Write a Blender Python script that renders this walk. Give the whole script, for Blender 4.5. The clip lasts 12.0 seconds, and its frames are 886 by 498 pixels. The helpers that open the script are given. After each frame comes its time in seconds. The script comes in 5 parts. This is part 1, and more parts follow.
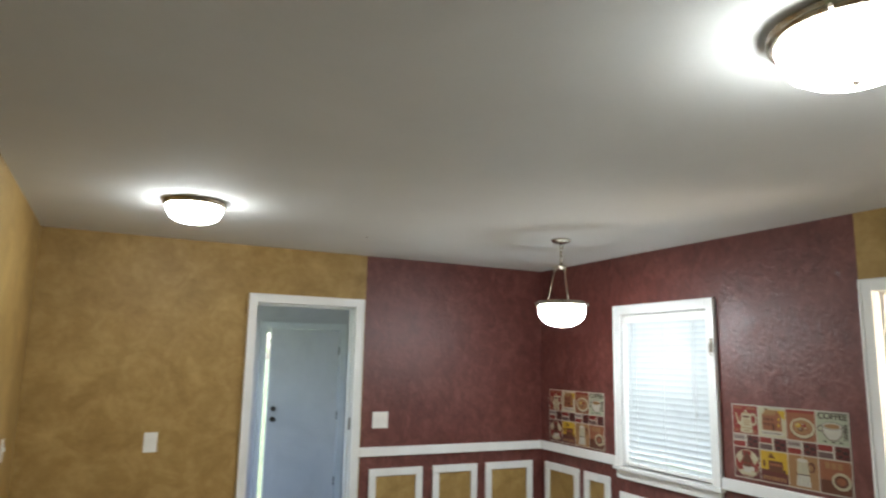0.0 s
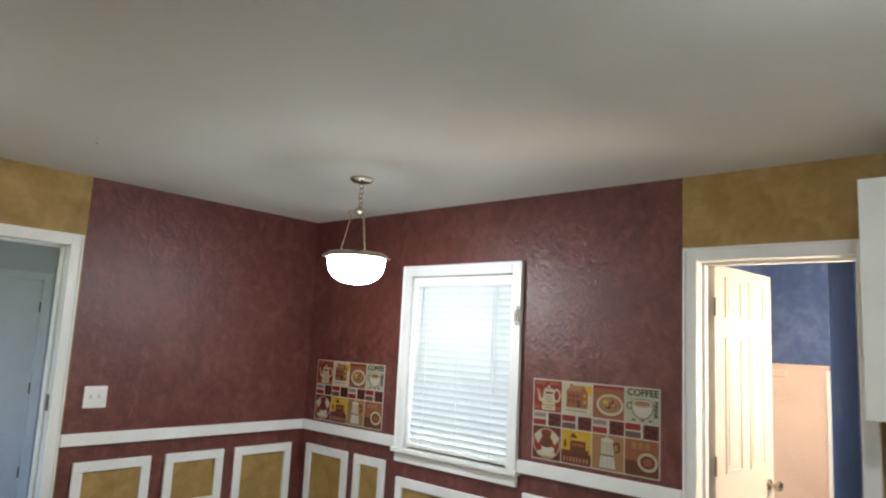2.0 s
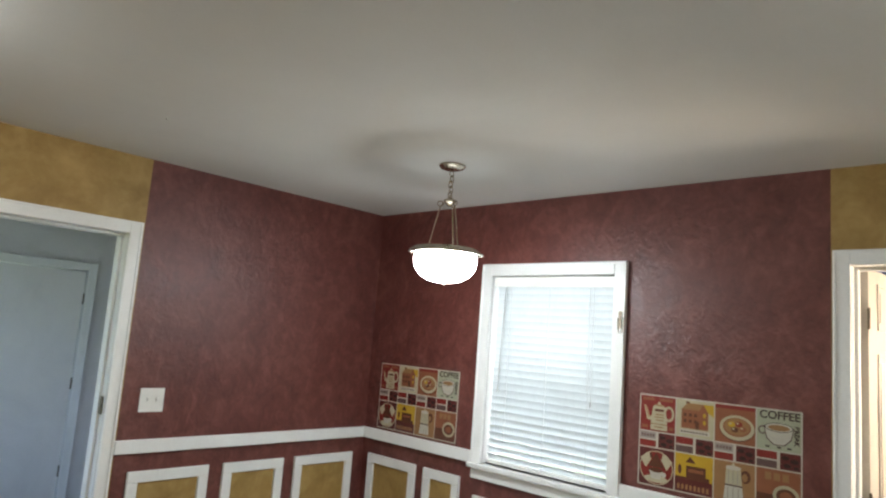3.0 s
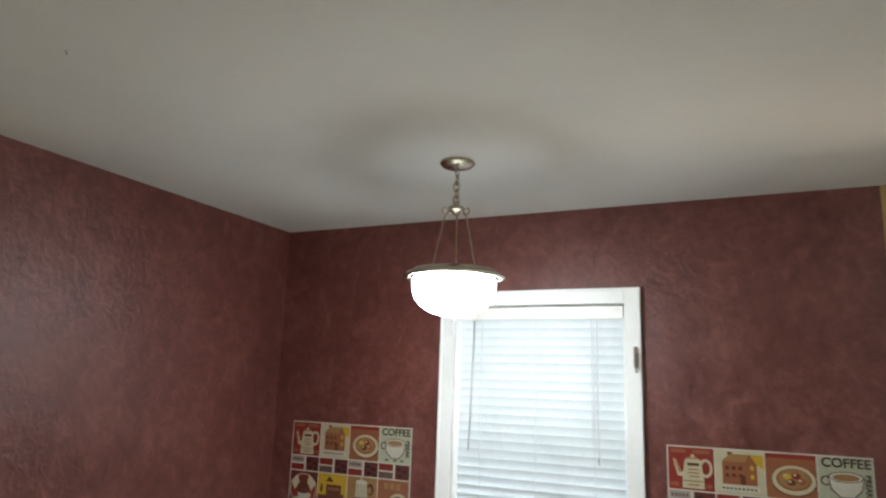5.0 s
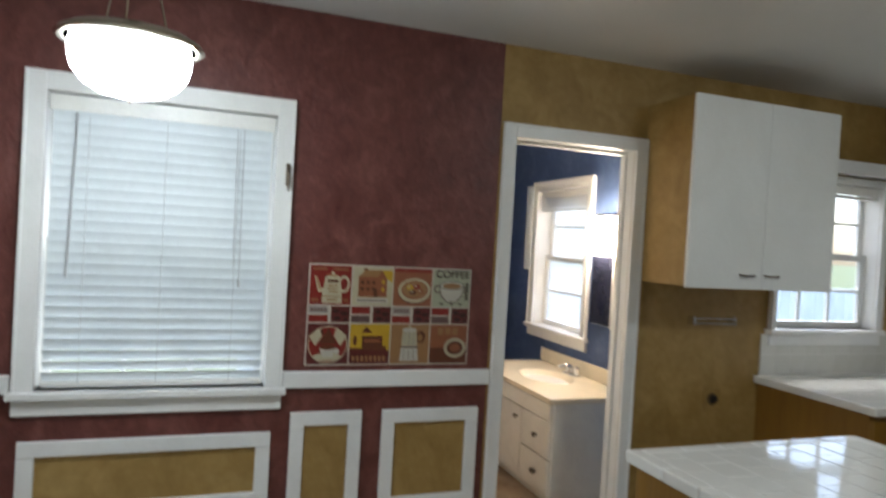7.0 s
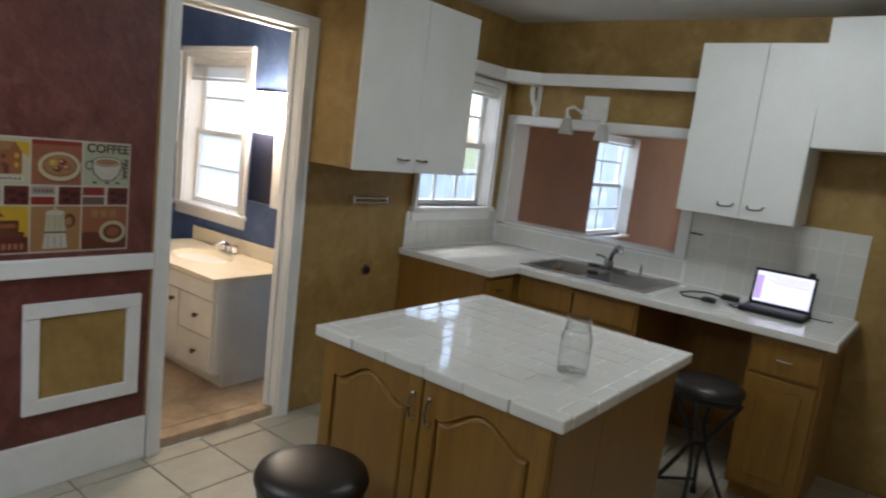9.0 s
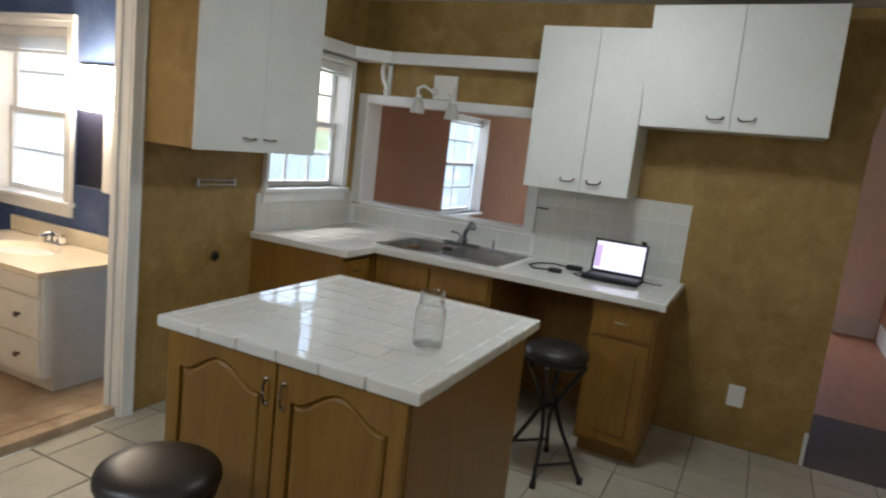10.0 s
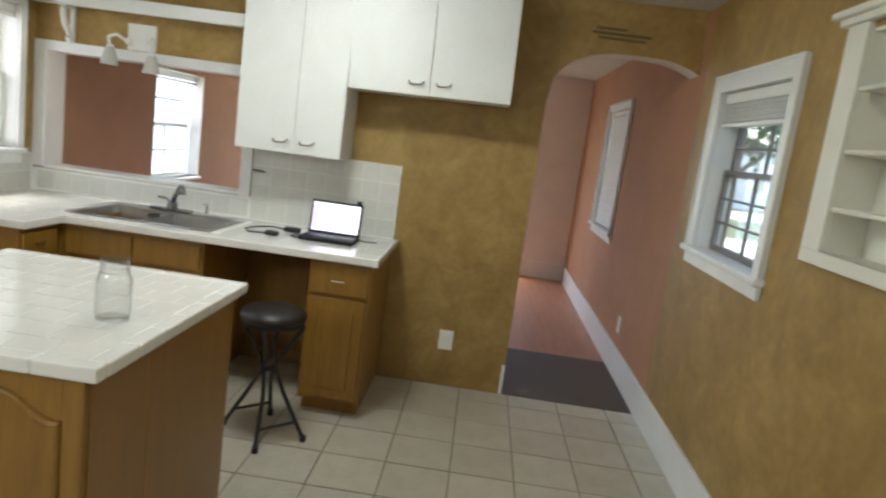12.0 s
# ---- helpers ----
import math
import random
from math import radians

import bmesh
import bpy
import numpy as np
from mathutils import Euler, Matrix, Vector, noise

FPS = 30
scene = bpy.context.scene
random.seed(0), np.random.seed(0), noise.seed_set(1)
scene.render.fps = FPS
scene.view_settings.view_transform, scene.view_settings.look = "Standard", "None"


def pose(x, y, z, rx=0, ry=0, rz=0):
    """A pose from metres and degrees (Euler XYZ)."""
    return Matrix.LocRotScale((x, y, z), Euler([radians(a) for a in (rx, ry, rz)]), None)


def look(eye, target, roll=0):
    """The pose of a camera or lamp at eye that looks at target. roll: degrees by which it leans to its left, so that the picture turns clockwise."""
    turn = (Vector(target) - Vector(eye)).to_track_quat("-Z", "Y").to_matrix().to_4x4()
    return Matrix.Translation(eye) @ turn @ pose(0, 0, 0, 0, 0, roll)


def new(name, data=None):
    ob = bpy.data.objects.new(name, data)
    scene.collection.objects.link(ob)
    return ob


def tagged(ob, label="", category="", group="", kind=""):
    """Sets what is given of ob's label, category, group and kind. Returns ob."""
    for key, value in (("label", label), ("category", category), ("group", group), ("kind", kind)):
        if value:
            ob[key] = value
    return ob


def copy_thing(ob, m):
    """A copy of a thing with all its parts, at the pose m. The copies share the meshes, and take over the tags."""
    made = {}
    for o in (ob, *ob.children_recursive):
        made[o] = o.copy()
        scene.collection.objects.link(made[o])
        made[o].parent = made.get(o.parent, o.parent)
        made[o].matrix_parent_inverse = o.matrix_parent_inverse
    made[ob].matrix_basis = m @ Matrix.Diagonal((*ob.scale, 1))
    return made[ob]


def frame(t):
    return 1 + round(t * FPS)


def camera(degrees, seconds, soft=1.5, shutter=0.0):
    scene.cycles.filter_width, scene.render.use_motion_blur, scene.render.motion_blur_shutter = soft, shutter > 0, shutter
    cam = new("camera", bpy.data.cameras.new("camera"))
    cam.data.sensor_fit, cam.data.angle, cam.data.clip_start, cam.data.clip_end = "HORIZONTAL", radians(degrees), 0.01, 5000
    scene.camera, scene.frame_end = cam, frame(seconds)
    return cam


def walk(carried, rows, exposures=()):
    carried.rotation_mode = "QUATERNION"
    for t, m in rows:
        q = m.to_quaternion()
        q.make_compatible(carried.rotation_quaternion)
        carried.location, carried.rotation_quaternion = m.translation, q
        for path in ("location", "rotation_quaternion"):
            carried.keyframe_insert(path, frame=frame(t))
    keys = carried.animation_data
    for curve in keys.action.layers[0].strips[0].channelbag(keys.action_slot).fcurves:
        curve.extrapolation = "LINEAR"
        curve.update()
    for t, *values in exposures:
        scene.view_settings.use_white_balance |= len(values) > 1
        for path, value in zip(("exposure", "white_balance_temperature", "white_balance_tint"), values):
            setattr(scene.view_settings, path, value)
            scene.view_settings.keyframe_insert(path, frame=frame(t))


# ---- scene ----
cam = camera(67.7, 12.0, soft=2.2, shutter=0.35)
PATH = [
    (0, (-0.009, 2.196, 1.621), (0.861, 3.966, 1.95), 1.2),
    (0.5, (0.105, 2.361, 1.609), (1.188, 4.018, 1.892), 1.1),
    (1, (0.186, 2.587, 1.577), (1.455, 4.107, 1.858), 1.1),
    (1.5, (0.174, 2.819, 1.601), (1.588, 4.21, 1.853), 2.2),
    (2, (0.284, 3.064, 1.573), (1.766, 4.38, 1.846), 2.9),
    (2.5, (0.349, 3.329, 1.573), (1.713, 4.778, 1.773), 3.7),
    (3, (0.323, 3.6, 1.59), (1.761, 4.965, 1.854), 4.3),
    (3.2, (0.317, 3.716, 1.587), (1.794, 5.041, 1.842), 4.8),
    (4.8, (0.404, 4.658, 1.629), (2.165, 5.532, 2.0), 1.9),
    (5, (0.46, 4.783, 1.619), (2.231, 5.627, 2.01), 1.9),
    (5.5, (0.492, 5.103, 1.609), (2.278, 5.896, 2.035), 2.7),
    (6, (0.508, 5.328, 1.649), (2.446, 5.533, 2.098), 0.9),
    (6.5, (0.617, 5.423, 1.632), (2.535, 4.991, 2.001), -0.3),
    (6.7, (0.638, 5.454, 1.606), (2.571, 4.962, 1.757), 2.0),
    (7, (0.673, 5.558, 1.519), (2.555, 4.881, 1.49), 3.3),
    (7.5, (0.685, 5.688, 1.534), (2.359, 4.616, 1.314), 6.4),
    (7.7, (0.697, 5.687, 1.531), (2.328, 4.552, 1.297), 6.1),
    (9.3, (0.783, 5.742, 1.543), (1.876, 4.098, 1.223), 7.0),
    (9.5, (0.777, 5.731, 1.537), (1.799, 4.041, 1.218), 6.9),
    (10, (0.762, 5.714, 1.528), (1.61, 3.931, 1.209), 6.6),
    (10.5, (0.748, 5.703, 1.525), (1.437, 3.854, 1.197), 6.8),
    (11, (0.725, 5.696, 1.524), (1.267, 3.797, 1.207), 6.8),
    (11.5, (0.692, 5.692, 1.524), (1.039, 3.749, 1.197), 7.2),
    (12, (0.642, 5.693, 1.523), (0.732, 3.722, 1.198), 7.7),
]
walk(cam, [(t, look(eye, target, roll)) for t, eye, target, roll in PATH],
     [(0.0, 3.03, 6500, 10), (3.0, 2.95, 6550, 10), (5.5, 2.81, 6550, 10), (6.5, 2.58, 6400, 10), (7.5, 2.25, 6250, 9), (9.5, 2.34, 6300, 11), (10.5, 2.70, 6600, 9), (11.5, 2.99, 6700, 8), (12.0, 3.27, 6700, 7)])

# ---- world and sun ----
world = bpy.data.worlds.new("overcast_sky")
scene.world = world
world.use_nodes = True
wn = world.node_tree
sky = wn.nodes.new("ShaderNodeTexSky")
sky.sky_type = "NISHITA"
sky.sun_disc = False
sky.sun_elevation = radians(69.6)
sky.sun_rotation = radians(110)
sky.air_density, sky.dust_density, sky.ozone_density = 1.0, 3.0, 1.0
wn.nodes["Background"].inputs["Strength"].default_value = 0.15
wn.links.new(sky.outputs[0], wn.nodes["Background"].inputs["Color"])
sun = new("sun", bpy.data.lights.new("sun", "SUN"))
sun.data.energy, sun.data.angle, sun.data.color = 1.7, radians(20), (1.0, 0.98, 0.95)
sun.matrix_world = look((7.0, 1.5, 20), (0, 4, 0))
LAMP, BATH_LAMP = 6.8, 12.5   # brightness of the lit glass

# ---- materials ----
def mat(name, color, rough=0.6, metal=0.0, dark=None, light=None, scale=3.0, fine=60.0, bump=0.02, amount=0.5, stretch=(1, 1, 1), coat=0.0, spread=0.1, patch=0.0):
    """A painted or plain surface: base colour, broad blotches, fine grain and relief."""
    m = bpy.data.materials.new(name)
    m.use_nodes = True
    nt = m.node_tree
    b = nt.nodes["Principled BSDF"]
    b.inputs["Metallic"].default_value = metal
    b.inputs["Coat Weight"].default_value = coat
    tc = nt.nodes.new("ShaderNodeTexCoord")
    mp = nt.nodes.new("ShaderNodeMapping")
    mp.inputs["Scale"].default_value = stretch
    nt.links.new(tc.outputs["Object"], mp.inputs["Vector"])
    big = nt.nodes.new("ShaderNodeTexNoise")
    big.inputs["Scale"].default_value, big.inputs["Detail"].default_value, big.inputs["Roughness"].default_value = scale, 6, 0.62
    big.inputs["Distortion"].default_value = 0.6
    small = nt.nodes.new("ShaderNodeTexNoise")
    small.inputs["Scale"].default_value, small.inputs["Detail"].default_value = fine, 4
    for n in (big, small):
        nt.links.new(mp.outputs[0], n.inputs["Vector"])
    ramp = nt.nodes.new("ShaderNodeValToRGB")
    dark = dark or tuple(c * 0.88 for c in color)
    light = light or tuple(min(1, c * 1.08) for c in color)
    e = ramp.color_ramp.elements
    e[0].position, e[1].position = 0.5 - 0.22, 0.5 + 0.22
    e[0].color, e[1].color = (*dark, 1), (*light, 1)
    mid = ramp.color_ramp.elements.new(0.5)
    mid.color = (*color, 1)
    mixer = nt.nodes.new("ShaderNodeMix")
    mixer.data_type = "FLOAT"
    mixer.inputs[0].default_value = 0.25
    nt.links.new(big.outputs["Fac"], mixer.inputs[2])
    nt.links.new(small.outputs["Fac"], mixer.inputs[3])
    tone = mixer.outputs[0]
    if patch:
        wide = nt.nodes.new("ShaderNodeTexNoise")
        wide.inputs["Scale"].default_value, wide.inputs["Detail"].default_value, wide.inputs["Distortion"].default_value = scale * 0.4, 5, 1.2
        nt.links.new(mp.outputs[0], wide.inputs["Vector"])
        both = nt.nodes.new("ShaderNodeMix")
        both.data_type = "FLOAT"
        both.inputs[0].default_value = patch
        nt.links.new(tone, both.inputs[2])
        nt.links.new(wide.outputs["Fac"], both.inputs[3])
        tone = both.outputs[0]
    nt.links.new(tone, ramp.inputs[0])
    nt.links.new(ramp.outputs[0], b.inputs["Base Color"])
    rr = nt.nodes.new("ShaderNodeMapRange")
    rr.inputs["From Min"].default_value, rr.inputs["From Max"].default_value = (0.25, 0.75) if patch else (0.0, 1.0)
    rr.inputs["To Min"].default_value, rr.inputs["To Max"].default_value = max(0.02, rough - spread), min(1, rough + spread)
    nt.links.new(tone, rr.inputs["Value"])
    nt.links.new(rr.outputs[0], b.inputs["Roughness"])
    bp = nt.nodes.new("ShaderNodeBump")
    bp.inputs["Strength"].default_value, bp.inputs["Distance"].default_value = amount, bump
    nt.links.new(mixer.outputs[0], bp.inputs["Height"])
    nt.links.new(bp.outputs[0], b.inputs["Normal"])
    return m


def wood(name, color, dark, rough=0.4, along="z", scale=1.0):
    st = {"x": (1.2, 14, 14), "y": (14, 1.2, 14), "z": (14, 14, 1.2)}[along]
    return mat(name, color, rough, dark=dark, light=tuple(min(1, c * 1.25) for c in color), scale=1.6 * scale, fine=9 * scale, bump=0.004, amount=0.25, stretch=st, coat=0.15)


def per_piece(m, spread):
    """Vary the brightness of single pieces by the object's random number."""
    nt = m.node_tree
    b = nt.nodes["Principled BSDF"]
    old = b.inputs["Base Color"].links[0].from_socket
    info = nt.nodes.new("ShaderNodeObjectInfo")
    rng = nt.nodes.new("ShaderNodeMapRange")
    rng.inputs["To Min"].default_value, rng.inputs["To Max"].default_value = 1 - spread, 1 + spread
    hsv = nt.nodes.new("ShaderNodeHueSaturation")
    nt.links.new(info.outputs["Random"], rng.inputs["Value"])
    nt.links.new(rng.outputs[0], hsv.inputs["Value"])
    nt.links.new(old, hsv.inputs["Color"])
    nt.links.new(hsv.outputs[0], b.inputs["Base Color"])
    return m


def glow(name, color, strength):
    m = bpy.data.materials.new(name)
    m.use_nodes = True
    b = m.node_tree.nodes["Principled BSDF"]
    b.inputs["Base Color"].default_value = (*color, 1)
    b.inputs["Roughness"].default_value = 0.3
    b.inputs["Emission Color"].default_value = (*color, 1)
    b.inputs["Emission Strength"].default_value = strength
    return m


def glass(name, color=(1, 1, 1), rough=0.0, ior=1.45):
    m = bpy.data.materials.new(name)
    m.use_nodes = True
    b = m.node_tree.nodes["Principled BSDF"]
    b.inputs["Base Color"].default_value = (*color, 1)
    b.inputs["Roughness"].default_value = rough
    b.inputs["IOR"].default_value = ior
    b.inputs["Transmission Weight"].default_value = 1.0
    return m



def thin_glass(name, ior):
    """Clear thin-walled glass: see-through, with gloss that grows at grazing angles."""
    m = bpy.data.materials.new(name)
    m.use_nodes = True
    t = m.node_tree
    t.nodes.remove(t.nodes["Principled BSDF"])
    clear = t.nodes.new("ShaderNodeBsdfTransparent")
    clear.inputs["Color"].default_value = (0.985, 0.99, 0.988, 1)
    gloss = t.nodes.new("ShaderNodeBsdfGlossy")
    gloss.inputs["Roughness"].default_value = 0.02
    lw = t.nodes.new("ShaderNodeLayerWeight")
    lw.inputs["Blend"].default_value = 0.5
    pw = t.nodes.new("ShaderNodeMath")
    pw.operation = "POWER"
    pw.inputs[1].default_value = 2.8
    fres = t.nodes.new("ShaderNodeMath")
    fres.operation = "MULTIPLY_ADD"
    fres.inputs[1].default_value, fres.inputs[2].default_value = 0.9, 1.2 * ((ior - 1) / (ior + 1)) ** 2
    t.links.new(lw.outputs["Facing"], pw.inputs[0])
    t.links.new(pw.outputs[0], fres.inputs[0])
    mx_ = t.nodes.new("ShaderNodeMixShader")
    t.links.new(fres.outputs[0], mx_.inputs[0])
    t.links.new(clear.outputs[0], mx_.inputs[1])
    t.links.new(gloss.outputs[0], mx_.inputs[2])
    t.links.new(mx_.outputs[0], t.nodes["Material Output"].inputs["Surface"])
    return m


M = {}
M["tan"] = mat("tan_sponge_paint", (0.33, 0.205, 0.062), 0.58, dark=(0.235, 0.135, 0.034), light=(0.45, 0.30, 0.11), scale=5, fine=24, bump=0.006, amount=0.5)
M["red"] = mat("red_sponge_paint", (0.128, 0.036, 0.029), 0.42, spread=0.16, patch=0.5, dark=(0.066, 0.015, 0.012), light=(0.215, 0.080, 0.062), scale=19, fine=50, bump=0.012, amount=0.7, stretch=(1, 1, 0.85))
M["ceiling"] = mat("ceiling_paint", (0.61, 0.60, 0.575), 0.85, scale=1.2, fine=120, bump=0.003, amount=0.3, dark=(0.575, 0.565, 0.54), light=(0.64, 0.63, 0.605))
M["white"] = mat("white_trim_paint", (0.78, 0.78, 0.76), 0.35, scale=3, fine=80, bump=0.003, amount=0.25, dark=(0.70, 0.70, 0.68))
M["cream_white"] = mat("cream_shelf_paint", (0.77, 0.75, 0.66), 0.45, scale=3, fine=80, bump=0.003, amount=0.25, dark=(0.71, 0.69, 0.60))
M["cab_white"] = mat("white_cabinet_paint", (0.74, 0.745, 0.72), 0.45, scale=2.0, fine=70, bump=0.003, amount=0.25, dark=(0.69, 0.69, 0.66))
M["blue"] = mat("blue_sponge_paint", (0.072, 0.117, 0.245), 0.45, dark=(0.048, 0.08, 0.185), light=(0.15, 0.205, 0.355), scale=5, fine=24, bump=0.006)
M["salmon"] = mat("salmon_paint", (0.42, 0.213, 0.115), 0.85, dark=(0.37, 0.17, 0.09), light=(0.48, 0.24, 0.14), scale=1.6, fine=60, bump=0.004)
# lightened so the colour carries the window light on the end wall
M["pink"] = mat("lightened_pink_paint", (0.82, 0.755, 0.71), 0.6, scale=1.6, fine=60, bump=0.004)
M["grey"] = mat("grey_porch_paint", (0.64, 0.615, 0.60), 0.6, scale=2, fine=60, bump=0.004)
M["door_grey"] = mat("white_door_paint", (0.79, 0.77, 0.74), 0.4, scale=2, fine=60, bump=0.002)
M["door_cream"] = mat("cream_door_paint", (0.54, 0.485, 0.41), 0.4, scale=2, fine=60, bump=0.002)
# white surround with the vanity lamp's warm tint put into its colour
M["panel_bath"] = mat("tub_surround_lamp_peach", (0.68, 0.52, 0.43), 0.25, scale=2, fine=60, bump=0.001)
M["oak"] = wood("honey_oak", (0.238, 0.120, 0.018), (0.19, 0.089, 0.012), 0.40)
M["oak_side"] = wood("oak_side_panel", (0.25, 0.124, 0.021), (0.205, 0.097, 0.015), 0.42)
M["dark_in"] = mat("slot_shade", (0.05, 0.03, 0.02), 0.8)
M["floor_tile"] = per_piece(mat("ceramic_floor_tile", (0.465, 0.43, 0.35), 0.36, spread=0.05, dark=(0.395, 0.365, 0.285), light=(0.52, 0.487, 0.405), scale=6, fine=40, bump=0.003, amount=0.3), 0.06)
M["grout"] = mat("floor_grout", (0.22, 0.18, 0.135), 0.9, scale=6, fine=90, bump=0.004)
M["white_tile"] = per_piece(mat("white_glazed_tile", (0.76, 0.75, 0.71), 0.06, spread=0.03, scale=6, fine=30, bump=0.002, amount=0.25, dark=(0.72, 0.71, 0.67), light=(0.80, 0.79, 0.76)), 0.006)
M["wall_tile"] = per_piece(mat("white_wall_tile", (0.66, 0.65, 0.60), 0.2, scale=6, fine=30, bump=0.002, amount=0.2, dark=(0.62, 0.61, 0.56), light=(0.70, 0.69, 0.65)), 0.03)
M["white_grout"] = mat("white_grout", (0.79, 0.78, 0.745), 0.8, scale=8, fine=90)
M["steel"] = mat("brushed_steel", (0.40, 0.40, 0.40), 0.33, 1.0, scale=4, fine=120, bump=0.001, amount=0.2, stretch=(1, 12, 1))
M["faucet_steel"] = mat("dark_brushed_steel", (0.26, 0.26, 0.265), 0.28, 1.0, scale=6, fine=110, bump=0.0008, amount=0.15)
# sash colour darkened to stand for daylight behind it
M["bronze_sash"] = mat("backlit_sash_dark", (0.20, 0.185, 0.175), 0.5, scale=6, fine=70, bump=0.001)
M["concrete"] = mat("pale_concrete", (0.42, 0.41, 0.39), 0.9, scale=1.5, fine=40, bump=0.01)
M["chrome"] = mat("chrome", (0.75, 0.75, 0.75), 0.12, 1.0, scale=5, fine=50, bump=0.0005, amount=0.1)
M["nickel"] = mat("brushed_nickel", (0.44, 0.39, 0.31), 0.25, 1.0, scale=8, fine=80, bump=0.0008, amount=0.15)
M["pewter"] = mat("dark_pewter", (0.16, 0.13, 0.10), 0.35, 1.0, scale=8, fine=80)
M["vent_brown"] = mat("brown_vent_paint", (0.145, 0.092, 0.036), 0.6, scale=8, fine=60)
M["vinyl"] = mat("dark_brown_vinyl", (0.017, 0.012, 0.010), 0.40, scale=14, fine=120, bump=0.002, amount=0.4)
M["black"] = mat("black_paint", (0.012, 0.012, 0.013), 0.5, scale=10, fine=80)
M["laptop_black"] = mat("matt_black_plastic", (0.010, 0.010, 0.012), 0.85, scale=10, fine=80)
M["plastic"] = mat("white_plastic", (0.78, 0.77, 0.73), 0.35, scale=5, fine=60, bump=0.001)
M["laminate"] = wood("red_wood_floor", (0.42, 0.20, 0.115), (0.34, 0.15, 0.08), 0.6, "y")
M["dark_floor"] = mat("dark_entry_floor", (0.088, 0.062, 0.047), 0.8, scale=4, fine=50)
M["bath_floor"] = mat("worn_tan_vinyl_floor", (0.42, 0.31, 0.20), 0.5, dark=(0.27, 0.175, 0.10), light=(0.55, 0.43, 0.30), scale=5, fine=30, bump=0.003, amount=0.6)
M["porch_floor"] = mat("grey_porch_floor", (0.33, 0.34, 0.33), 0.5, scale=3, fine=60)
M["cream_top"] = mat("cultured_marble", (0.78, 0.70, 0.55), 0.15, scale=4, fine=20, bump=0.001)
# the sky's blue tint is put into this siding colour
M["siding"] = mat("sky_tinted_siding", (0.77, 0.81, 0.85), 0.7, scale=2, fine=40)
M["grass"] = mat("lawn", (0.072, 0.098, 0.042), 0.95, dark=(0.05, 0.07, 0.03), light=(0.10, 0.13, 0.06), scale=0.7, fine=30, bump=0.05)
M["leaf"] = mat("leaf", (0.07, 0.15, 0.03), 0.6, dark=(0.04, 0.09, 0.02), light=(0.12, 0.23, 0.05), scale=3, fine=20)
M["bark"] = mat("bark", (0.12, 0.085, 0.06), 0.9, scale=10, fine=40, bump=0.03)
M["roof"] = mat("roof_shingle", (0.10, 0.095, 0.09), 0.9, scale=4, fine=60)
M["lamp_glass"] = glow("lit_lamp_glass", (0.91, 0.985, 1.0), LAMP)
M["pendant_glass"] = glow("lit_pendant_glass", (0.88, 0.96, 1.0), LAMP * 1.3)
# added lid glow softens the ceiling shadow over the pendant
M["lid_glass"] = glow("added_lamp_lid_glow", (0.88, 0.96, 1.0), LAMP * 0.065)
M["bath_glass"] = glow("lit_vanity_glass", (1.0, 0.815, 0.61), BATH_LAMP)
M["screen"] = glow("laptop_screen", (0.80, 0.82, 1.0), 0.185)
M["screen_side"] = glow("laptop_screen_sidebar", (0.55, 0.38, 0.75), 0.15)
M["glass"] = glass("window_glass")
M["frosted"] = glass("frosted_glass", (0.95, 0.97, 1.0), 0.45)
M["jar_glass"] = thin_glass("jar_glass", 1.5)
M["mirror"] = mat("mirror", (0.85, 0.86, 0.87), 0.03, 1.0, bump=0.0)
# dark colour stands in for what the cabinet mirror reflects
M["dark_glass"] = mat("dark_glass", (0.02, 0.022, 0.04), 0.12, spread=0.03, scale=4, fine=30, bump=0.0003)
M["frost"] = mat("white_shade_glass", (0.50, 0.49, 0.44), 0.3, scale=5, fine=40, bump=0.0005)
slat = mat("blind_slat_vinyl", (0.69, 0.735, 0.755), 0.45, scale=3, fine=40, bump=0.0005)
nt = slat.node_tree
tr = nt.nodes.new("ShaderNodeBsdfTranslucent")
tr.inputs["Color"].default_value = (0.74, 0.86, 0.91, 1)
mx = nt.nodes.new("ShaderNodeMixShader")
mx.inputs[0].default_value = 0.06
outn = nt.nodes["Material Output"]
nt.links.new(nt.nodes["Principled BSDF"].outputs[0], mx.inputs[1])
nt.links.new(tr.outputs[0], mx.inputs[2])
nt.links.new(mx.outputs[0], outn.inputs["Surface"])
M["slat"] = slat
M["cord"] = mat("grey_blind_cord", (0.36, 0.37, 0.38), 0.6, scale=8, fine=80)
screen_mesh = mat("insect_screen_mesh", (0.05, 0.055, 0.06), 0.8, scale=8, fine=200)
nt = screen_mesh.node_tree
clear = nt.nodes.new("ShaderNodeBsdfTransparent")
mx = nt.nodes.new("ShaderNodeMixShader")
mx.inputs[0].default_value = 0.32
nt.links.new(nt.nodes["Principled BSDF"].outputs[0], mx.inputs[2])
nt.links.new(clear.outputs[0], mx.inputs[1])
nt.links.new(mx.outputs[0], nt.nodes["Material Output"].inputs["Surface"])
M["screen_mesh"] = screen_mesh

# ---- building helpers ----
ORIGIN = {}


def thing(name, base, label="", category="", group="", kind=""):
    ob = new(name)
    ob.empty_display_size = 0.05
    ob.location = base
    ORIGIN[ob.name] = Vector(base)
    return tagged(ob, label, category, group, kind)


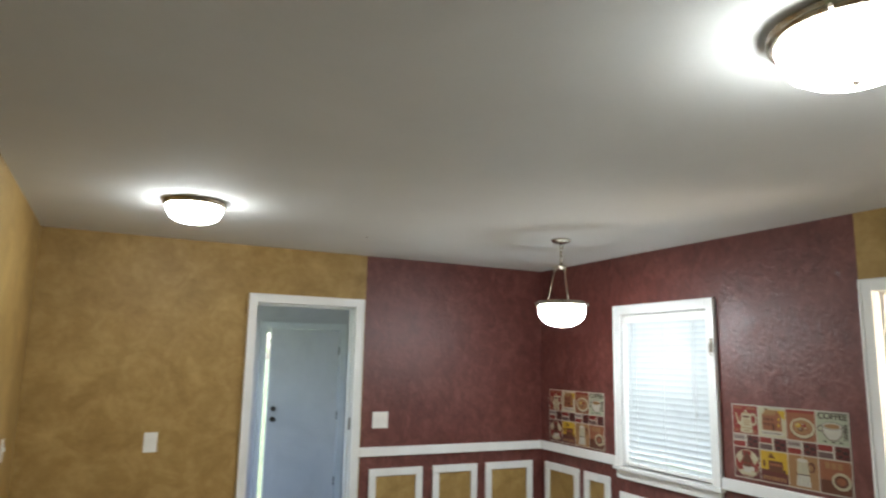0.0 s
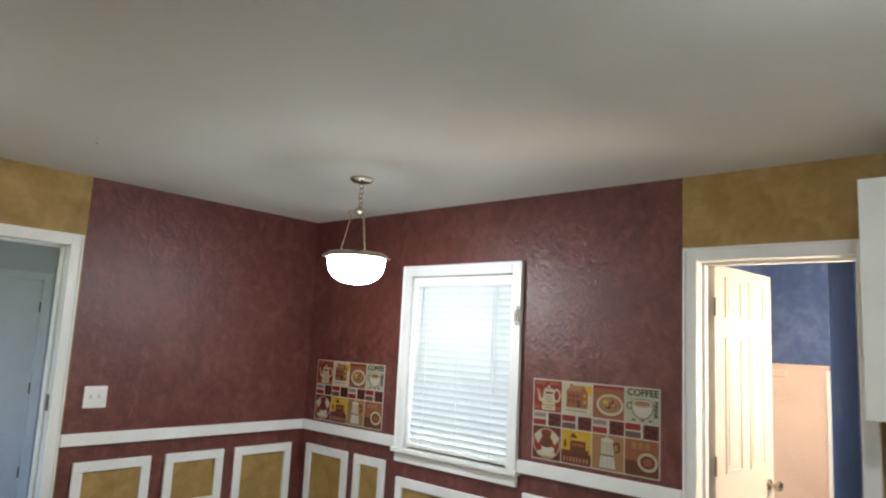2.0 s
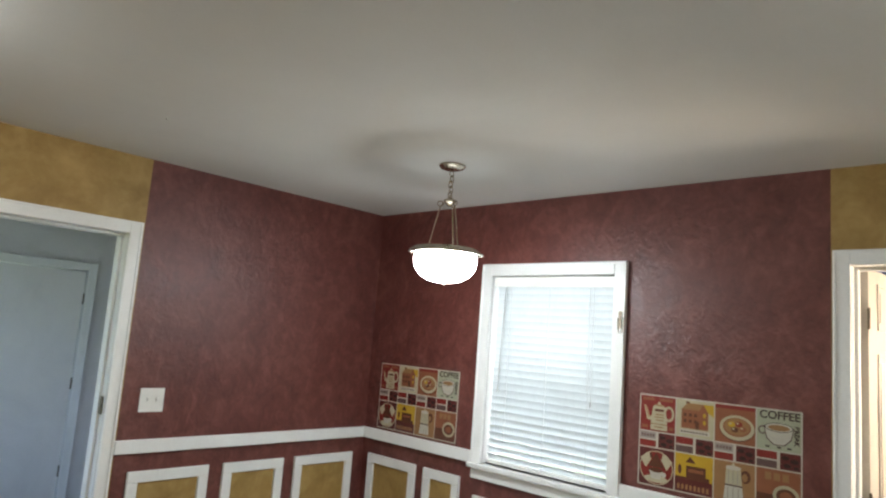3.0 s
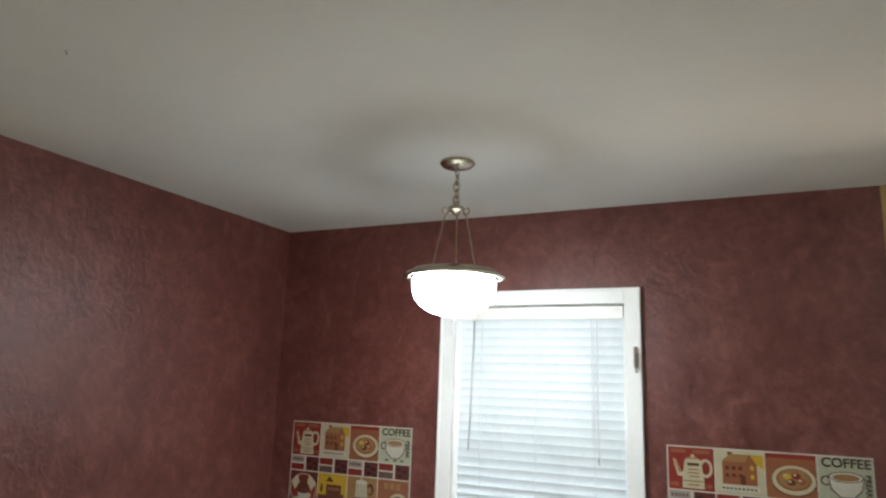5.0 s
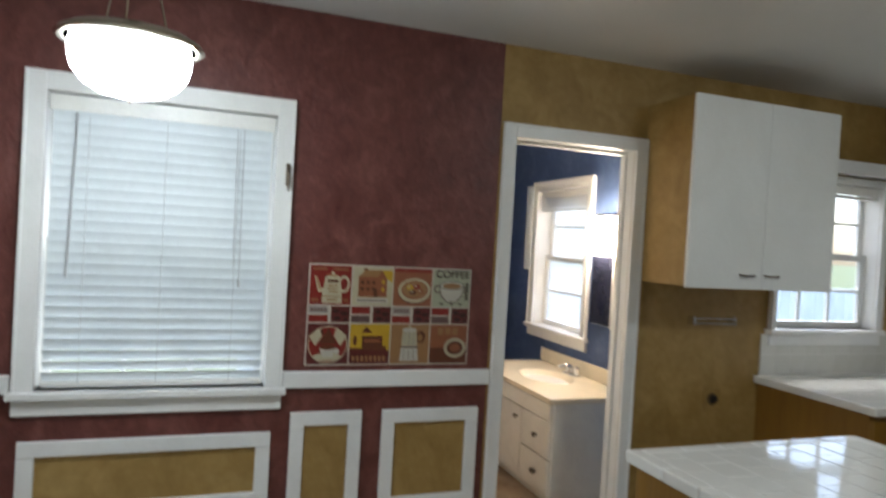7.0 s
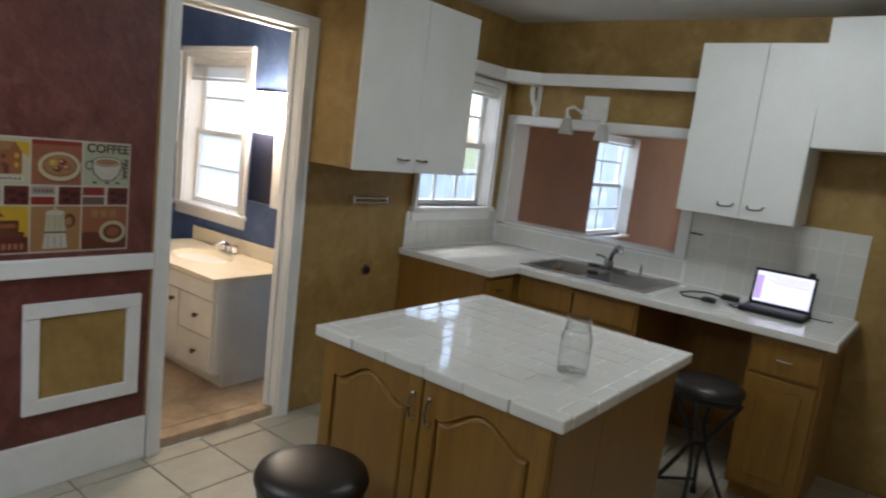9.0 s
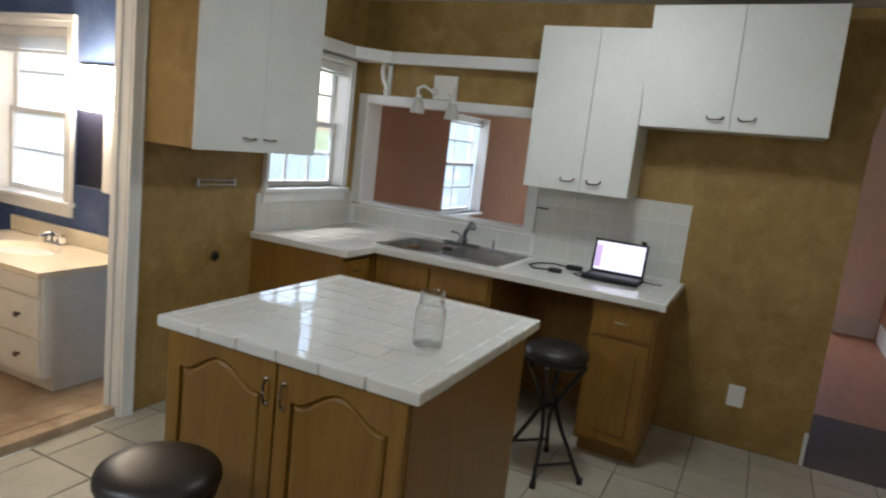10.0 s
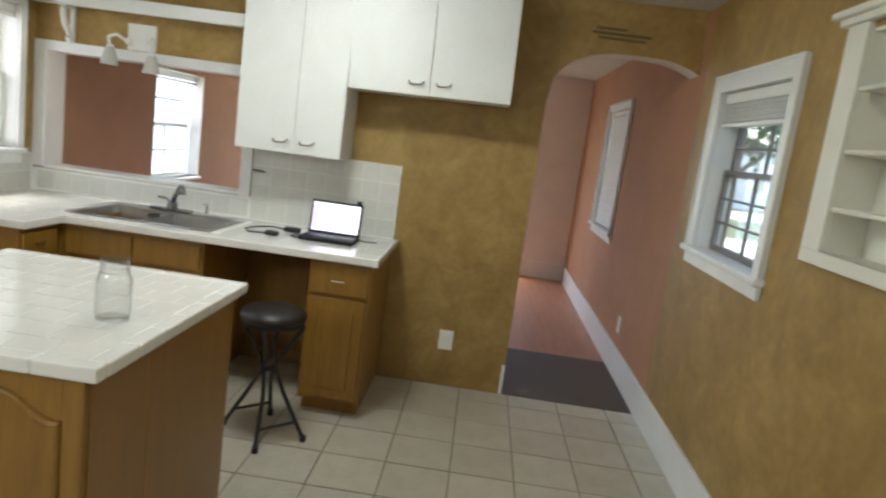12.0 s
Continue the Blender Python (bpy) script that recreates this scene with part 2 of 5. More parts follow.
def part(name, bm, material, parent=None, label="", smooth=False):
    """Link a bmesh, in world metres, as one mesh object under its parent."""
    me = bpy.data.meshes.new(name)
    mats = material if isinstance(material, (list, tuple)) else [material]
    origin = ORIGIN.get(parent.name, Vector((0, 0, 0))) if parent else Vector((0, 0, 0))
    bmesh.ops.translate(bm, verts=bm.verts, vec=-origin)
    bmesh.ops.recalc_face_normals(bm, faces=bm.faces)
    if smooth:
        for f in bm.faces:
            f.smooth = True
    bm.to_mesh(me)
    bm.free()
    for mm in mats:
        me.materials.append(M[mm] if isinstance(mm, str) else mm)
    if smooth:
        me.set_sharp_from_angle(angle=radians(40))
    ob = new(name, me)
    if parent:
        ob.parent = parent
        ORIGIN[ob.name] = origin
    if label:
        ob["label"] = label
    return ob


def add_box(bm, lo, hi, bevel=0.0, index=0, turn=None):
    lo, hi = Vector(lo), Vector(hi)
    m = Matrix.Translation((lo + hi) / 2) @ Matrix.Diagonal((*(hi - lo), 1))
    if turn is not None:
        m = turn @ m
    made = bmesh.ops.create_cube(bm, size=1, matrix=m)
    faces = {f for v in made["verts"] for f in v.link_faces}
    for f in faces:
        f.material_index = index
    if bevel:
        edges = list({e for v in made["verts"] for e in v.link_edges})
        bmesh.ops.bevel(bm, geom=edges, offset=bevel, segments=2, affect="EDGES", profile=0.6)
    return bm


def box(lo, hi, bevel=0.0):
    return add_box(bmesh.new(), lo, hi, bevel)


def boxes(items, bevel=0.0):
    bm = bmesh.new()
    for lo, hi in items:
        add_box(bm, lo, hi, bevel)
    return bm


def add_tube(bm, a, b, r, r2=None, seg=12):
    a, b = Vector(a), Vector(b)
    d = b - a
    m = Matrix.Translation((a + b) / 2) @ d.to_track_quat("Z", "Y").to_matrix().to_4x4()
    bmesh.ops.create_cone(bm, cap_ends=True, segments=seg, radius1=r, radius2=r if r2 is None else r2, depth=d.length, matrix=m)
    return bm


def tube(a, b, r, r2=None, seg=12):
    return add_tube(bmesh.new(), a, b, r, r2, seg)


def pipe(points, r, seg=8):
    """A round bar along a line of points."""
    bm = bmesh.new()
    pts = [Vector(p) for p in points]
    for a, b in zip(pts, pts[1:]):
        add_tube(bm, a, b, r, seg=seg)
    for p in pts[1:-1]:
        bmesh.ops.create_uvsphere(bm, u_segments=seg, v_segments=6, radius=r, matrix=Matrix.Translation(p))
    return bm


def lathe(profile, centre, seg=32, bm=None, turn=None):
    """Turn (radius, height) pairs round the upright axis."""
    bm = bm or bmesh.new()
    rings = []
    c = Vector(centre)
    for r, z in profile:
        ring = []
        for i in range(seg):
            a = 2 * math.pi * i / seg
            p = Vector((r * math.cos(a), r * math.sin(a), z))
            ring.append(bm.verts.new(c + (turn @ p if turn else p)))
        rings.append(ring)
    for r0, r1 in zip(rings, rings[1:]):
        for i in range(seg):
            j = (i + 1) % seg
            bm.faces.new((r0[i], r0[j], r1[j], r1[i]))
    for ring in (rings[0], rings[-1]):
        if len(set(v.co.to_tuple(5) for v in ring)) > 2:
            bm.faces.new(ring)
    bmesh.ops.remove_doubles(bm, verts=bm.verts, dist=1e-5)
    return bm


def wall(name, axis, at, thick, u0, u1, z0, z1, holes, inside, outside, label):
    """An upright wall along x or y with openings. inside(u, z) and outside(u) name the paint; thick runs away from the room."""
    names = []

    def idx(n):
        if n not in names:
            names.append(n)
        return names.index(n)
    us = sorted({u0, u1, *[u for h in holes for u in h[:2]], *[u for u in inside.get("cuts", ())]})
    bm = bmesh.new()
    for a, b in zip(us, us[1:]):
        mid = (a + b) / 2
        spans = [(z0, z1)]
        for ha, hb, za, zb in holes:
            if ha < mid < hb:
                spans = [s for lo, hi in spans for s in ((lo, min(hi, za)), (max(lo, zb), hi)) if s[1] - s[0] > 1e-4]
        for lo, hi in spans:
            n0 = len(bm.faces)
            p, q = sorted((at, at + thick))
            if axis == "x":
                add_box(bm, (a, p, lo), (b, q, hi))
            else:
                add_box(bm, (p, a, lo), (q, b, hi))
            bm.faces.ensure_lookup_table()
            for f in bm.faces[n0:]:
                c = f.calc_center_median()
                d = c.y if axis == "x" else c.x
                if abs(d - at) < 1e-4:
                    f.material_index = idx(inside["paint"](mid))
                elif abs(d - at - thick) < 1e-4:
                    f.material_index = idx(outside(mid))
                else:
                    f.material_index = idx(inside.get("reveal", "white"))
    return tagged(part(name, bm, names), label, "wall", kind="structure")


# ---- rooms ----
E, N, S, W, H = 3.45, 7.19, 1.70, -0.5, 2.43
RED_Y, RED_X, BN_CUT, ET = 4.31, 1.77, 4.56, 0.11
wall("wall_east", "y", E, ET, S - 4.25, N + 0.15, -0.2, H, [
    (5.305, 6.125, 0.875, 1.98), (3.58, 4.235, 0.0, 2.008), (1.86, 2.62, 1.135, 1.96), (-0.72, 0.2, 0.845, 1.80)],
    {"paint": lambda u: "red" if u > RED_Y else ("tan" if u > S else "salmon"), "cuts": (RED_Y, S, 3.05, BN_CUT)},
    lambda u: "blue" if 3.05 < u < BN_CUT else "siding", "plastered wall, sponge-painted dark red beside golden tan")
wall("wall_north", "x", N, 0.15, W - 0.15, E, -0.2, H, [(0.925, 1.69, -0.2, 2.01)],
     {"paint": lambda u: "red" if u > RED_X else "tan", "cuts": (RED_X,)}, lambda u: "grey", "plastered wall, golden tan beside dark red sponge paint")
# salmon runs past the arch to stand for its colour bounced onto tan
wall("wall_west", "y", W, -0.15, S - 4.25, N, -0.2, H, [(2.20, 3.0, 1.15, 1.935), (-0.85, 0.02, 0.93, 1.985), (3.46, 4.22, 1.31, 2.04)],
     {"paint": lambda u: "tan" if u > 1.84 else "salmon", "cuts": (1.84,)}, lambda u: "siding", "golden tan sponge-painted wall running on as salmon")

# south wall with its pass-through and its arch
ARCH_E, ARCH_C, ARCH_HALF = 0.34, -0.145, 0.485


def arch_z(x):
    k = min(1, abs((x - ARCH_C) / ARCH_HALF))
    return 1.80 + 0.34 * (1 - k ** 2.6) ** (1 / 2.6)


bm = bmesh.new()
S2 = S - 0.18
for lo, hi in (((ARCH_E, 0), (2.12, H)), ((2.12, 0), (3.375, 1.035)), ((2.12, 1.735), (3.375, H)), ((3.375, 0), (E, H))):
    add_box(bm, (lo[0], S2, lo[1]), (hi[0], S, hi[1]))
xs = [W + (ARCH_E - W) * i / 36 for i in range(37)]
for a, b in zip(xs, xs[1:]):
    vs = [bm.verts.new(p) for y in (S2, S) for p in ((a, y, arch_z(a)), (b, y, arch_z(b)), (b, y, H), (a, y, H))]
    for q in ((0, 1, 2, 3), (4, 5, 6, 7), (0, 1, 5, 4), (2, 3, 7, 6)):
        bm.faces.new([vs[i] for i in q])
for f in bm.faces:
    c = f.calc_center_median()
    f.material_index = 0 if abs(c.y - S) < 1e-4 else (1 if abs(c.y - S2) < 1e-4 else 2)
tagged(part("wall_south", bm, ["tan", "salmon", "pink"]), "golden tan wall with an arched opening and a pass-through", "wall", kind="structure")
# unseen opening added here to bring daylight into the living room
wall("wall_living_south", "x", -2.4, -0.15, W - 0.15, E + 0.15, -0.2, H, [(0.45, 3.15, 0.4, 2.25)], {"paint": lambda u: "pink"}, lambda u: "siding", "lightened pink wall ending the living room, with an unseen opening added for daylight")
# bathroom shell: a narrow east end past the tub wall
BE, BS, BN, BX = 5.3, 3.2, 4.44, 6.2
wall("wall_bath_south", "x", BS, -0.15, E + ET, BX + 0.15, -0.1, H, [(4.44, 5.12, 0.93, 1.92)], {"paint": lambda u: "blue"}, lambda u: "siding", "blue sponge-painted bathroom wall")
wall("wall_bath_north", "x", BN, 0.12, E + ET, BE, -0.1, H, [(4.40, 5.19, -0.1, 1.885)], {"paint": lambda u: "blue"}, lambda u: "siding", "blue sponge-painted bathroom wall with a closet door")
tagged(part("wall_bath_east", box((BX, BS, -0.1), (BX + 0.15, 4.05, H)), "blue"), "blue sponge-painted bathroom wall", "wall", kind="structure")
tagged(part("wall_bath_tub", boxes([((BE, 4.05, -0.1), (BE + 0.12, BN + 0.12, H)), ((BE + 0.12, 4.05, -0.1), (BX + 0.15, 4.17, H))]), "blue"), "blue sponge-painted return wall at the tub", "wall", kind="structure")
# porch shell
PZ, PN = -0.15, 10.3
wall("wall_porch_north", "x", PN, 0.15, 0.2, 2.95, -0.3, 2.4, [(1.64, 2.56, PZ, 1.955)], {"paint": lambda u: "grey"}, lambda u: "siding", "grey painted porch wall")
# wide opening, out of view, added to light the porch
wall("wall_porch_west", "y", 0.35, -0.15, N + 0.15, PN, -0.3, 2.4, [(7.6, 9.95, 0.5, 2.2)], {"paint": lambda u: "grey"}, lambda u: "siding", "grey painted porch wall with an unseen wide opening added for daylight")
tagged(part("wall_porch_east", box((2.8, N + 0.15, -0.3), (2.95, PN, 2.4)), "grey"), "grey painted porch wall", "wall", kind="structure")
# floors and ceilings
floor = tagged(part("floor", box((W - 0.15, S, -0.12), (E + 0.15, N + 0.15, -0.006)), "grout"), "beige ceramic tile floor with dark grout", "floor", kind="structure")
tagged(part("floor_living", box((W - 0.15, -2.4, -0.12), (E + 0.15, 0.70, 0.0)), "laminate"), "reddish wooden floor", "floor", kind="structure")
tagged(part("floor_entry", box((W - 0.15, 0.70, -0.12), (E + 0.15, S - 0.001, 0.0)), "dark_floor"), "dark brown floor strip inside the arch", "floor", kind="structure")
tagged(part("floor_bath", box((E + ET, BS, -0.1), (BX, BN + 0.12, 0.05)), "bath_floor"), "worn tan vinyl bathroom floor", "floor", kind="structure")
tagged(part("threshold", box((E + 0.02, 3.58, -0.1), (E + ET, 4.235, 0.047), 0.004), "bath_floor"), "tan wooden door threshold", "threshold", kind="structure")
tagged(part("floor_porch", box((0.2, N + 0.15, -0.3), (2.95, PN + 0.2, PZ)), "porch_floor"), "grey porch floor", "floor", kind="structure")
tagged(part("ceiling", box((W - 0.15, S - 4.25, H), (E + 0.15, N + 0.15, H + 0.12)), "ceiling"), "plain off-white plaster ceiling", "ceiling", kind="structure")
tagged(part("ceiling_bath", box((E + 0.15, BS - 0.15, H), (BX + 0.15, BN + 0.12, H + 0.12)), "ceiling"), "off-white bathroom ceiling", "ceiling", kind="structure")
tagged(part("ceiling_porch", box((0.2, N + 0.15, 2.4), (2.95, PN + 0.15, 2.52)), "grey"), "grey porch ceiling", "ceiling", kind="structure")
tagged(part("ground", box((-400, -400, -0.9), (400, 400, -0.6)), "grass"), "green lawn round the house", "lawn", kind="structure")
# ---- trim, windows and doors ----
def on_wall(kind):
    """Maps (along the wall, depth into the wall, height) to the world."""
    return {"E": lambda u, d, z: (E + d, u, z), "W": lambda u, d, z: (W - d, u, z), "N": lambda u, d, z: (u, N + d, z),
            "S": lambda u, d, z: (u, S - d, z), "B": lambda u, d, z: (u, BS - d, z), "P": lambda u, d, z: (u, PN + d, z), "C": lambda u, d, z: (u, BN + d, z)}[kind]


def wbox(kind, u0, u1, d0, d1, z0, z1, bevel=0.0, bm=None):
    f = on_wall(kind)
    a, b = f(u0, d0, z0), f(u1, d1, z1)
    lo, hi = [min(p) for p in zip(a, b)], [max(p) for p in zip(a, b)]
    return add_box(bm or bmesh.new(), lo, hi, bevel)


def casing(parent, kind, u0, u1, z0, z1, width, proud=0.022, sill=True):
    """Boards round an opening, butted at the corners, with a raised back band."""
    for a, b, c, d in ((u0 - width, u0, z0, z1 + width), (u1, u1 + width, z0, z1 + width), (u0, u1, z1, z1 + width)):
        part("casing", wbox(kind, a, b, -proud, 0, c, d, 0.004), "white", parent)
    lip = 0.012
    for a, b, c, d in ((u0 - width, u0 - width + lip, z0, z1 + width), (u1 + width - lip, u1 + width, z0, z1 + width), (u0 - width + lip, u1 + width - lip, z1 + width - lip, z1 + width)):
        part("back_band", wbox(kind, a, b, -proud - 0.007, -proud, c, d, 0.002), "white", parent)
    if sill:
        part("window_sill", wbox(kind, u0 - width - 0.015, u1 + width + 0.015, -0.045, 0.1, z0 - 0.028, z0, 0.006), "white", parent)
        part("apron", wbox(kind, u0 - width, u1 + width, -0.018, 0, z0 - 0.09, z0 - 0.028, 0.004), "white", parent)


def sashes(parent, kind, u0, u1, z0, z1, cols, rows, d=0.075, paint="white"):
    mid, mw = (z0 + z1) / 2, 0.008 if paint == "white" else 0.0055
    for i, (a, b, dd) in enumerate(((mid - 0.018, z1, d + 0.028), (z0, mid + 0.018, d))):
        s = part("sash", boxes([]), paint, parent)
        bm = bmesh.new()
        fw = 0.035 if paint == "white" else 0.026
        wbox(kind, u0, u0 + fw, dd, dd + 0.026, a, b, 0, bm)
        wbox(kind, u1 - fw, u1, dd, dd + 0.026, a, b, 0, bm)
        wbox(kind, u0 + fw, u1 - fw, dd, dd + 0.026, a, a + fw, 0, bm)
        wbox(kind, u0 + fw, u1 - fw, dd, dd + 0.026, b - fw, b, 0, bm)
        me = s.data
        bmesh.ops.translate(bm, verts=bm.verts, vec=-ORIGIN[s.name])
        bm.to_mesh(me)
        bm.free()
        for c in range(1, cols):
            u = u0 + fw + (u1 - u0 - 2 * fw) * c / cols
            part("muntin", wbox(kind, u - mw, u + mw, dd + 0.004, dd + 0.022, a + fw, b - fw), paint, s)
        for r in range(1, rows):
            z = a + fw + (b - a - 2 * fw) * r / rows
            part("muntin", wbox(kind, u0 + fw, u1 - fw, dd + 0.005, dd + 0.021, z - mw, z + mw), paint, s)
        g = part("pane", wbox(kind, u0 + fw, u1 - fw, dd + 0.011, dd + 0.015, a + fw, b - fw), "frosted" if kind == "B" else "glass", s)
        g.visible_shadow = False


def window(name, kind, u0, u1, z0, z1, width, label, cols=2, rows=2, paint="white"):
    w = thing(name, on_wall(kind)((u0 + u1) / 2, 0, z0), label, "window", kind="structure")
    casing(w, kind, u0, u1, z0, z1, width)
    sashes(w, kind, u0, u1, z0, z1, cols, rows, paint=paint)
    return w


def raised_blind(kind, u0, u1, top, bottom, d, label):
    b = thing("window_blind", on_wall(kind)((u0 + u1) / 2, d, bottom), label, "window blind")
    part("headrail", wbox(kind, u0, u1, d - 0.02, d + 0.02, top - 0.045, top, 0.003), "plastic", b)
    z = top - 0.045
    i = 0
    while z - 0.008 > bottom + 0.02:
        part("slat", wbox(kind, u0 + 0.004, u1 - 0.004, d - 0.022 + 0.003 * (i % 2), d + 0.02, z - 0.006, z - 0.001), "plastic", b)
        z -= 0.011
        i += 1
    part("bottom_rail", wbox(kind, u0, u1, d - 0.022, d + 0.022, bottom, bottom + 0.018, 0.003), "plastic", b)


window("window_1", "E", 5.305, 6.125, 0.875, 1.98, 0.07, "white wooden sash window behind a lowered blind", 3, 2)
window("window_2", "E", 1.86, 2.62, 1.135, 1.96, 0.04, "white sash window with divided panes over the counter", 3, 2)
window("window_3", "W", 2.20, 3.0, 1.15, 1.935, 0.085, "sash window darkened to look backlit, in a white casing, shade half raised", 2, 3, "bronze_sash")
window("window_4", "W", -0.85, 0.02, 0.93, 1.985, 0.07, "white living-room sash window", 3, 2)
w5 = thing("window_5", (E, -0.26, 0.845), "white living-room sash window set deep in plain returns", "window", kind="structure")
sashes(w5, "E", -0.72, 0.2, 0.845, 1.80, 2, 2, 0.125)
part("window_sill", wbox("E", -0.74, 0.22, -0.03, 0.12, 0.82, 0.845, 0.005), "white", w5)
window("window_6", "B", 4.44, 5.12, 0.93, 1.92, 0.07, "white bathroom sash window with frosted light", 1, 2)
raised_blind("E", 1.87, 2.61, 1.955, 1.885, 0.03, "white blind pulled up to the window head")
raised_blind("E", -0.71, 0.19, 1.795, 1.715, 0.09, "grey-white blind pulled up in the living-room window")
raised_blind("W", 2.21, 2.99, 1.93, 1.765, 0.03, "white blind pulled part of the way up")
lb = thing("closed_blind", on_wall("W")(-0.43, 0.02, 0.945), "white slatted blind let down over the living-room window", "window blind")
part("headrail", wbox("W", -0.84, 0.01, 0.0, 0.04, 1.94, 1.98, 0.003), "plastic", lb)
for i in range(24):
    z = 1.938 - 0.0405 * i
    part("slat", wbox("W", -0.836, 0.006, 0.012 + 0.004 * (i % 2), 0.015 + 0.004 * (i % 2), z - 0.046, z), "plastic", lb)
part("bottom_rail", wbox("W", -0.84, 0.01, 0.006, 0.03, 0.94, 0.957, 0.003), "plastic", lb)
raised_blind("B", 4.45, 5.11, 1.915, 1.77, 0.03, "white blind pulled up in the bathroom window")

for kind, u0, u1, z0, z1 in (("W", 2.20, 3.0, 1.15, 1.935),):
    isc = thing("insect_screen", on_wall(kind)((u0 + u1) / 2, 0.135, z0), "dark fine-mesh insect screen outside the sash", "insect screen")
    part("mesh", wbox(kind, u0 + 0.02, u1 - 0.02, 0.138, 0.1385, z0 + 0.02, z1 - 0.02), "screen_mesh", isc)
    for a, b, c, d in ((u0, u0 + 0.02, z0, z1), (u1 - 0.02, u1, z0, z1), (u0 + 0.02, u1 - 0.02, z0, z0 + 0.02), (u0 + 0.02, u1 - 0.02, z1 - 0.02, z1)):
        part("frame", wbox(kind, a, b, 0.132, 0.145, c, d), "pewter", isc)

# lowered blind over the dining window
bl = thing("lowered_blind", (E + 0.035, 5.715, 0.89), "white slatted window blind, lowered and half closed", "window blind")
part("headrail", wbox("E", 5.317, 6.113, 0.008, 0.055, 1.925, 1.975, 0.004), "plastic", bl)
part("valance", wbox("E", 5.313, 6.117, 0.001, 0.007, 1.915, 1.972, 0.002), "plastic", bl)
pitch, z = 0.0405, 1.893
while z > 0.92:
    tilt = radians(82 - 32 * max(0, (1.35 - z) / 0.45) ** 1.1 + random.uniform(-1.0, 1.0))
    bm = bmesh.new()
    half = 0.025
    rows_ = []
    for j in range(5):
        s = -1 + j / 2
        x = 0.032 + half * s * math.cos(tilt) + 0.002 * (1 - s * s) * math.sin(tilt)
        zz = z - half * s * math.sin(tilt) + 0.003 * (1 - s * s)
        rows_.append([bm.verts.new((E + x, yy, zz + random.uniform(-0.0006, 0.0006))) for yy in (5.32, 5.595, 5.855, 6.11)])
    for r0, r1 in zip(rows_, rows_[1:]):
        for i in range(3):
            bm.faces.new((r0[i], r0[i + 1], r1[i + 1], r1[i]))
    part("slat", bm, "slat", bl, smooth=True)
    z -= pitch
part("bottom_rail", wbox("E", 5.32, 6.11, 0.015, 0.05, 0.882, 0.902, 0.004), "plastic", bl)
part("wand", tube((E + 0.002, 6.025, 1.91), (E - 0.004, 6.04, 1.30), 0.0035, seg=6), "cord", bl)
for yy, zz in ((5.455, 1.36), (5.43, 1.30)):
    part("cord", tube((E + 0.004, yy, 1.91), (E + 0.0, yy - 0.005, zz), 0.0017, seg=5), "cord", bl)
for yy in (5.445, 5.715, 5.985):
    part("ladder_string", tube((E + 0.006, yy, 1.90), (E + 0.006, yy, 0.90), 0.0012, seg=5), "cord", bl)
part("tassel", tube((E, 5.425, 1.31), (E, 5.425, 1.28), 0.006, 0.004, seg=8), "cord", bl)
hk = thing("curtain_hook", (E - 0.03, 5.257, 1.72), "small tarnished metal hook on the window casing", "hook")
part("plate", wbox("E", 5.247, 5.265, -0.036, -0.029, 1.70, 1.79, 0.002), "pewter", hk)
part("arm", pipe([(E - 0.036, 5.256, 1.76), (E - 0.055, 5.255, 1.75), (E - 0.05, 5.255, 1.70), (E - 0.036, 5.254, 1.68)], 0.004, 6), "pewter", hk)

# door casings
jamb = None
for name, kind, u0, u1, top, label in (("door_casing_1", "E", 3.58, 4.235, 2.008, "white painted casing of the bathroom doorway"), ("door_casing_2", "N", 0.925, 1.69, 2.01, "white painted casing of the porch doorway")):
    dc = thing(name, on_wall(kind)((u0 + u1) / 2, 0, 0), label, "door frame", kind="structure")
    casing(dc, kind, u0, u1, 0.0, top, 0.064, sill=False)
    jamb = dc if kind == "E" else jamb
    for a, b in ((u0, u0 + 0.014), (u1 - 0.014, u1)):
        part("door_stop", wbox(kind, a, b, 0.055, 0.095, 0.03 if kind == "E" else 0.0, top, 0.003), "white", dc)
    part("door_stop", wbox(kind, u0 + 0.014, u1 - 0.014, 0.055, 0.095, top - 0.014, top, 0.003), "white", dc)
for yy, zz in ((4.233, 1.72), (4.233, 1.0)):
    part("hinge", box((E + 0.07, yy - 0.006, zz), (E + 0.105, yy + 0.001, zz + 0.085), 0.001), "nickel", jamb)
part("strike_plate", box((E + 0.062, 3.579, 0.87), (E + 0.106, 3.583, 0.945), 0.001), "plastic", jamb)


def panel_door(name, m, width, height, material, label, panels):
    """A moulded door: x along the leaf from the hinge, y through it."""
    d = thing(name, (0, 0, 0), label, "door", kind="structure")
    part("leaf", box((0, -0.0175, 0), (width, 0.0175, height), 0.002), material, d)
    if panels:
        st, mid = 0.105, 0.09
        pw = (width - 2 * st - mid) / 2
        for z0, z1 in ((0.22, 0.80), (0.95, 1.60), (1.70, 1.90)):
            for u in (st, st + pw + mid):
                for side in (-1, 1):
                    y0 = side * 0.0175
                    bm = bmesh.new()
                    for a, b, c, e in ((u, u + pw, z0, z0 + 0.014), (u, u + pw, z1 - 0.014, z1), (u, u + 0.014, z0 + 0.014, z1 - 0.014), (u + pw - 0.014, u + pw, z0 + 0.014, z1 - 0.014)):
                        add_box(bm, (a, min(y0, y0 + side * 0.006), c), (b, max(y0, y0 + side * 0.006), e), 0.002)
                    part("panel_moulding", bm, material, d)
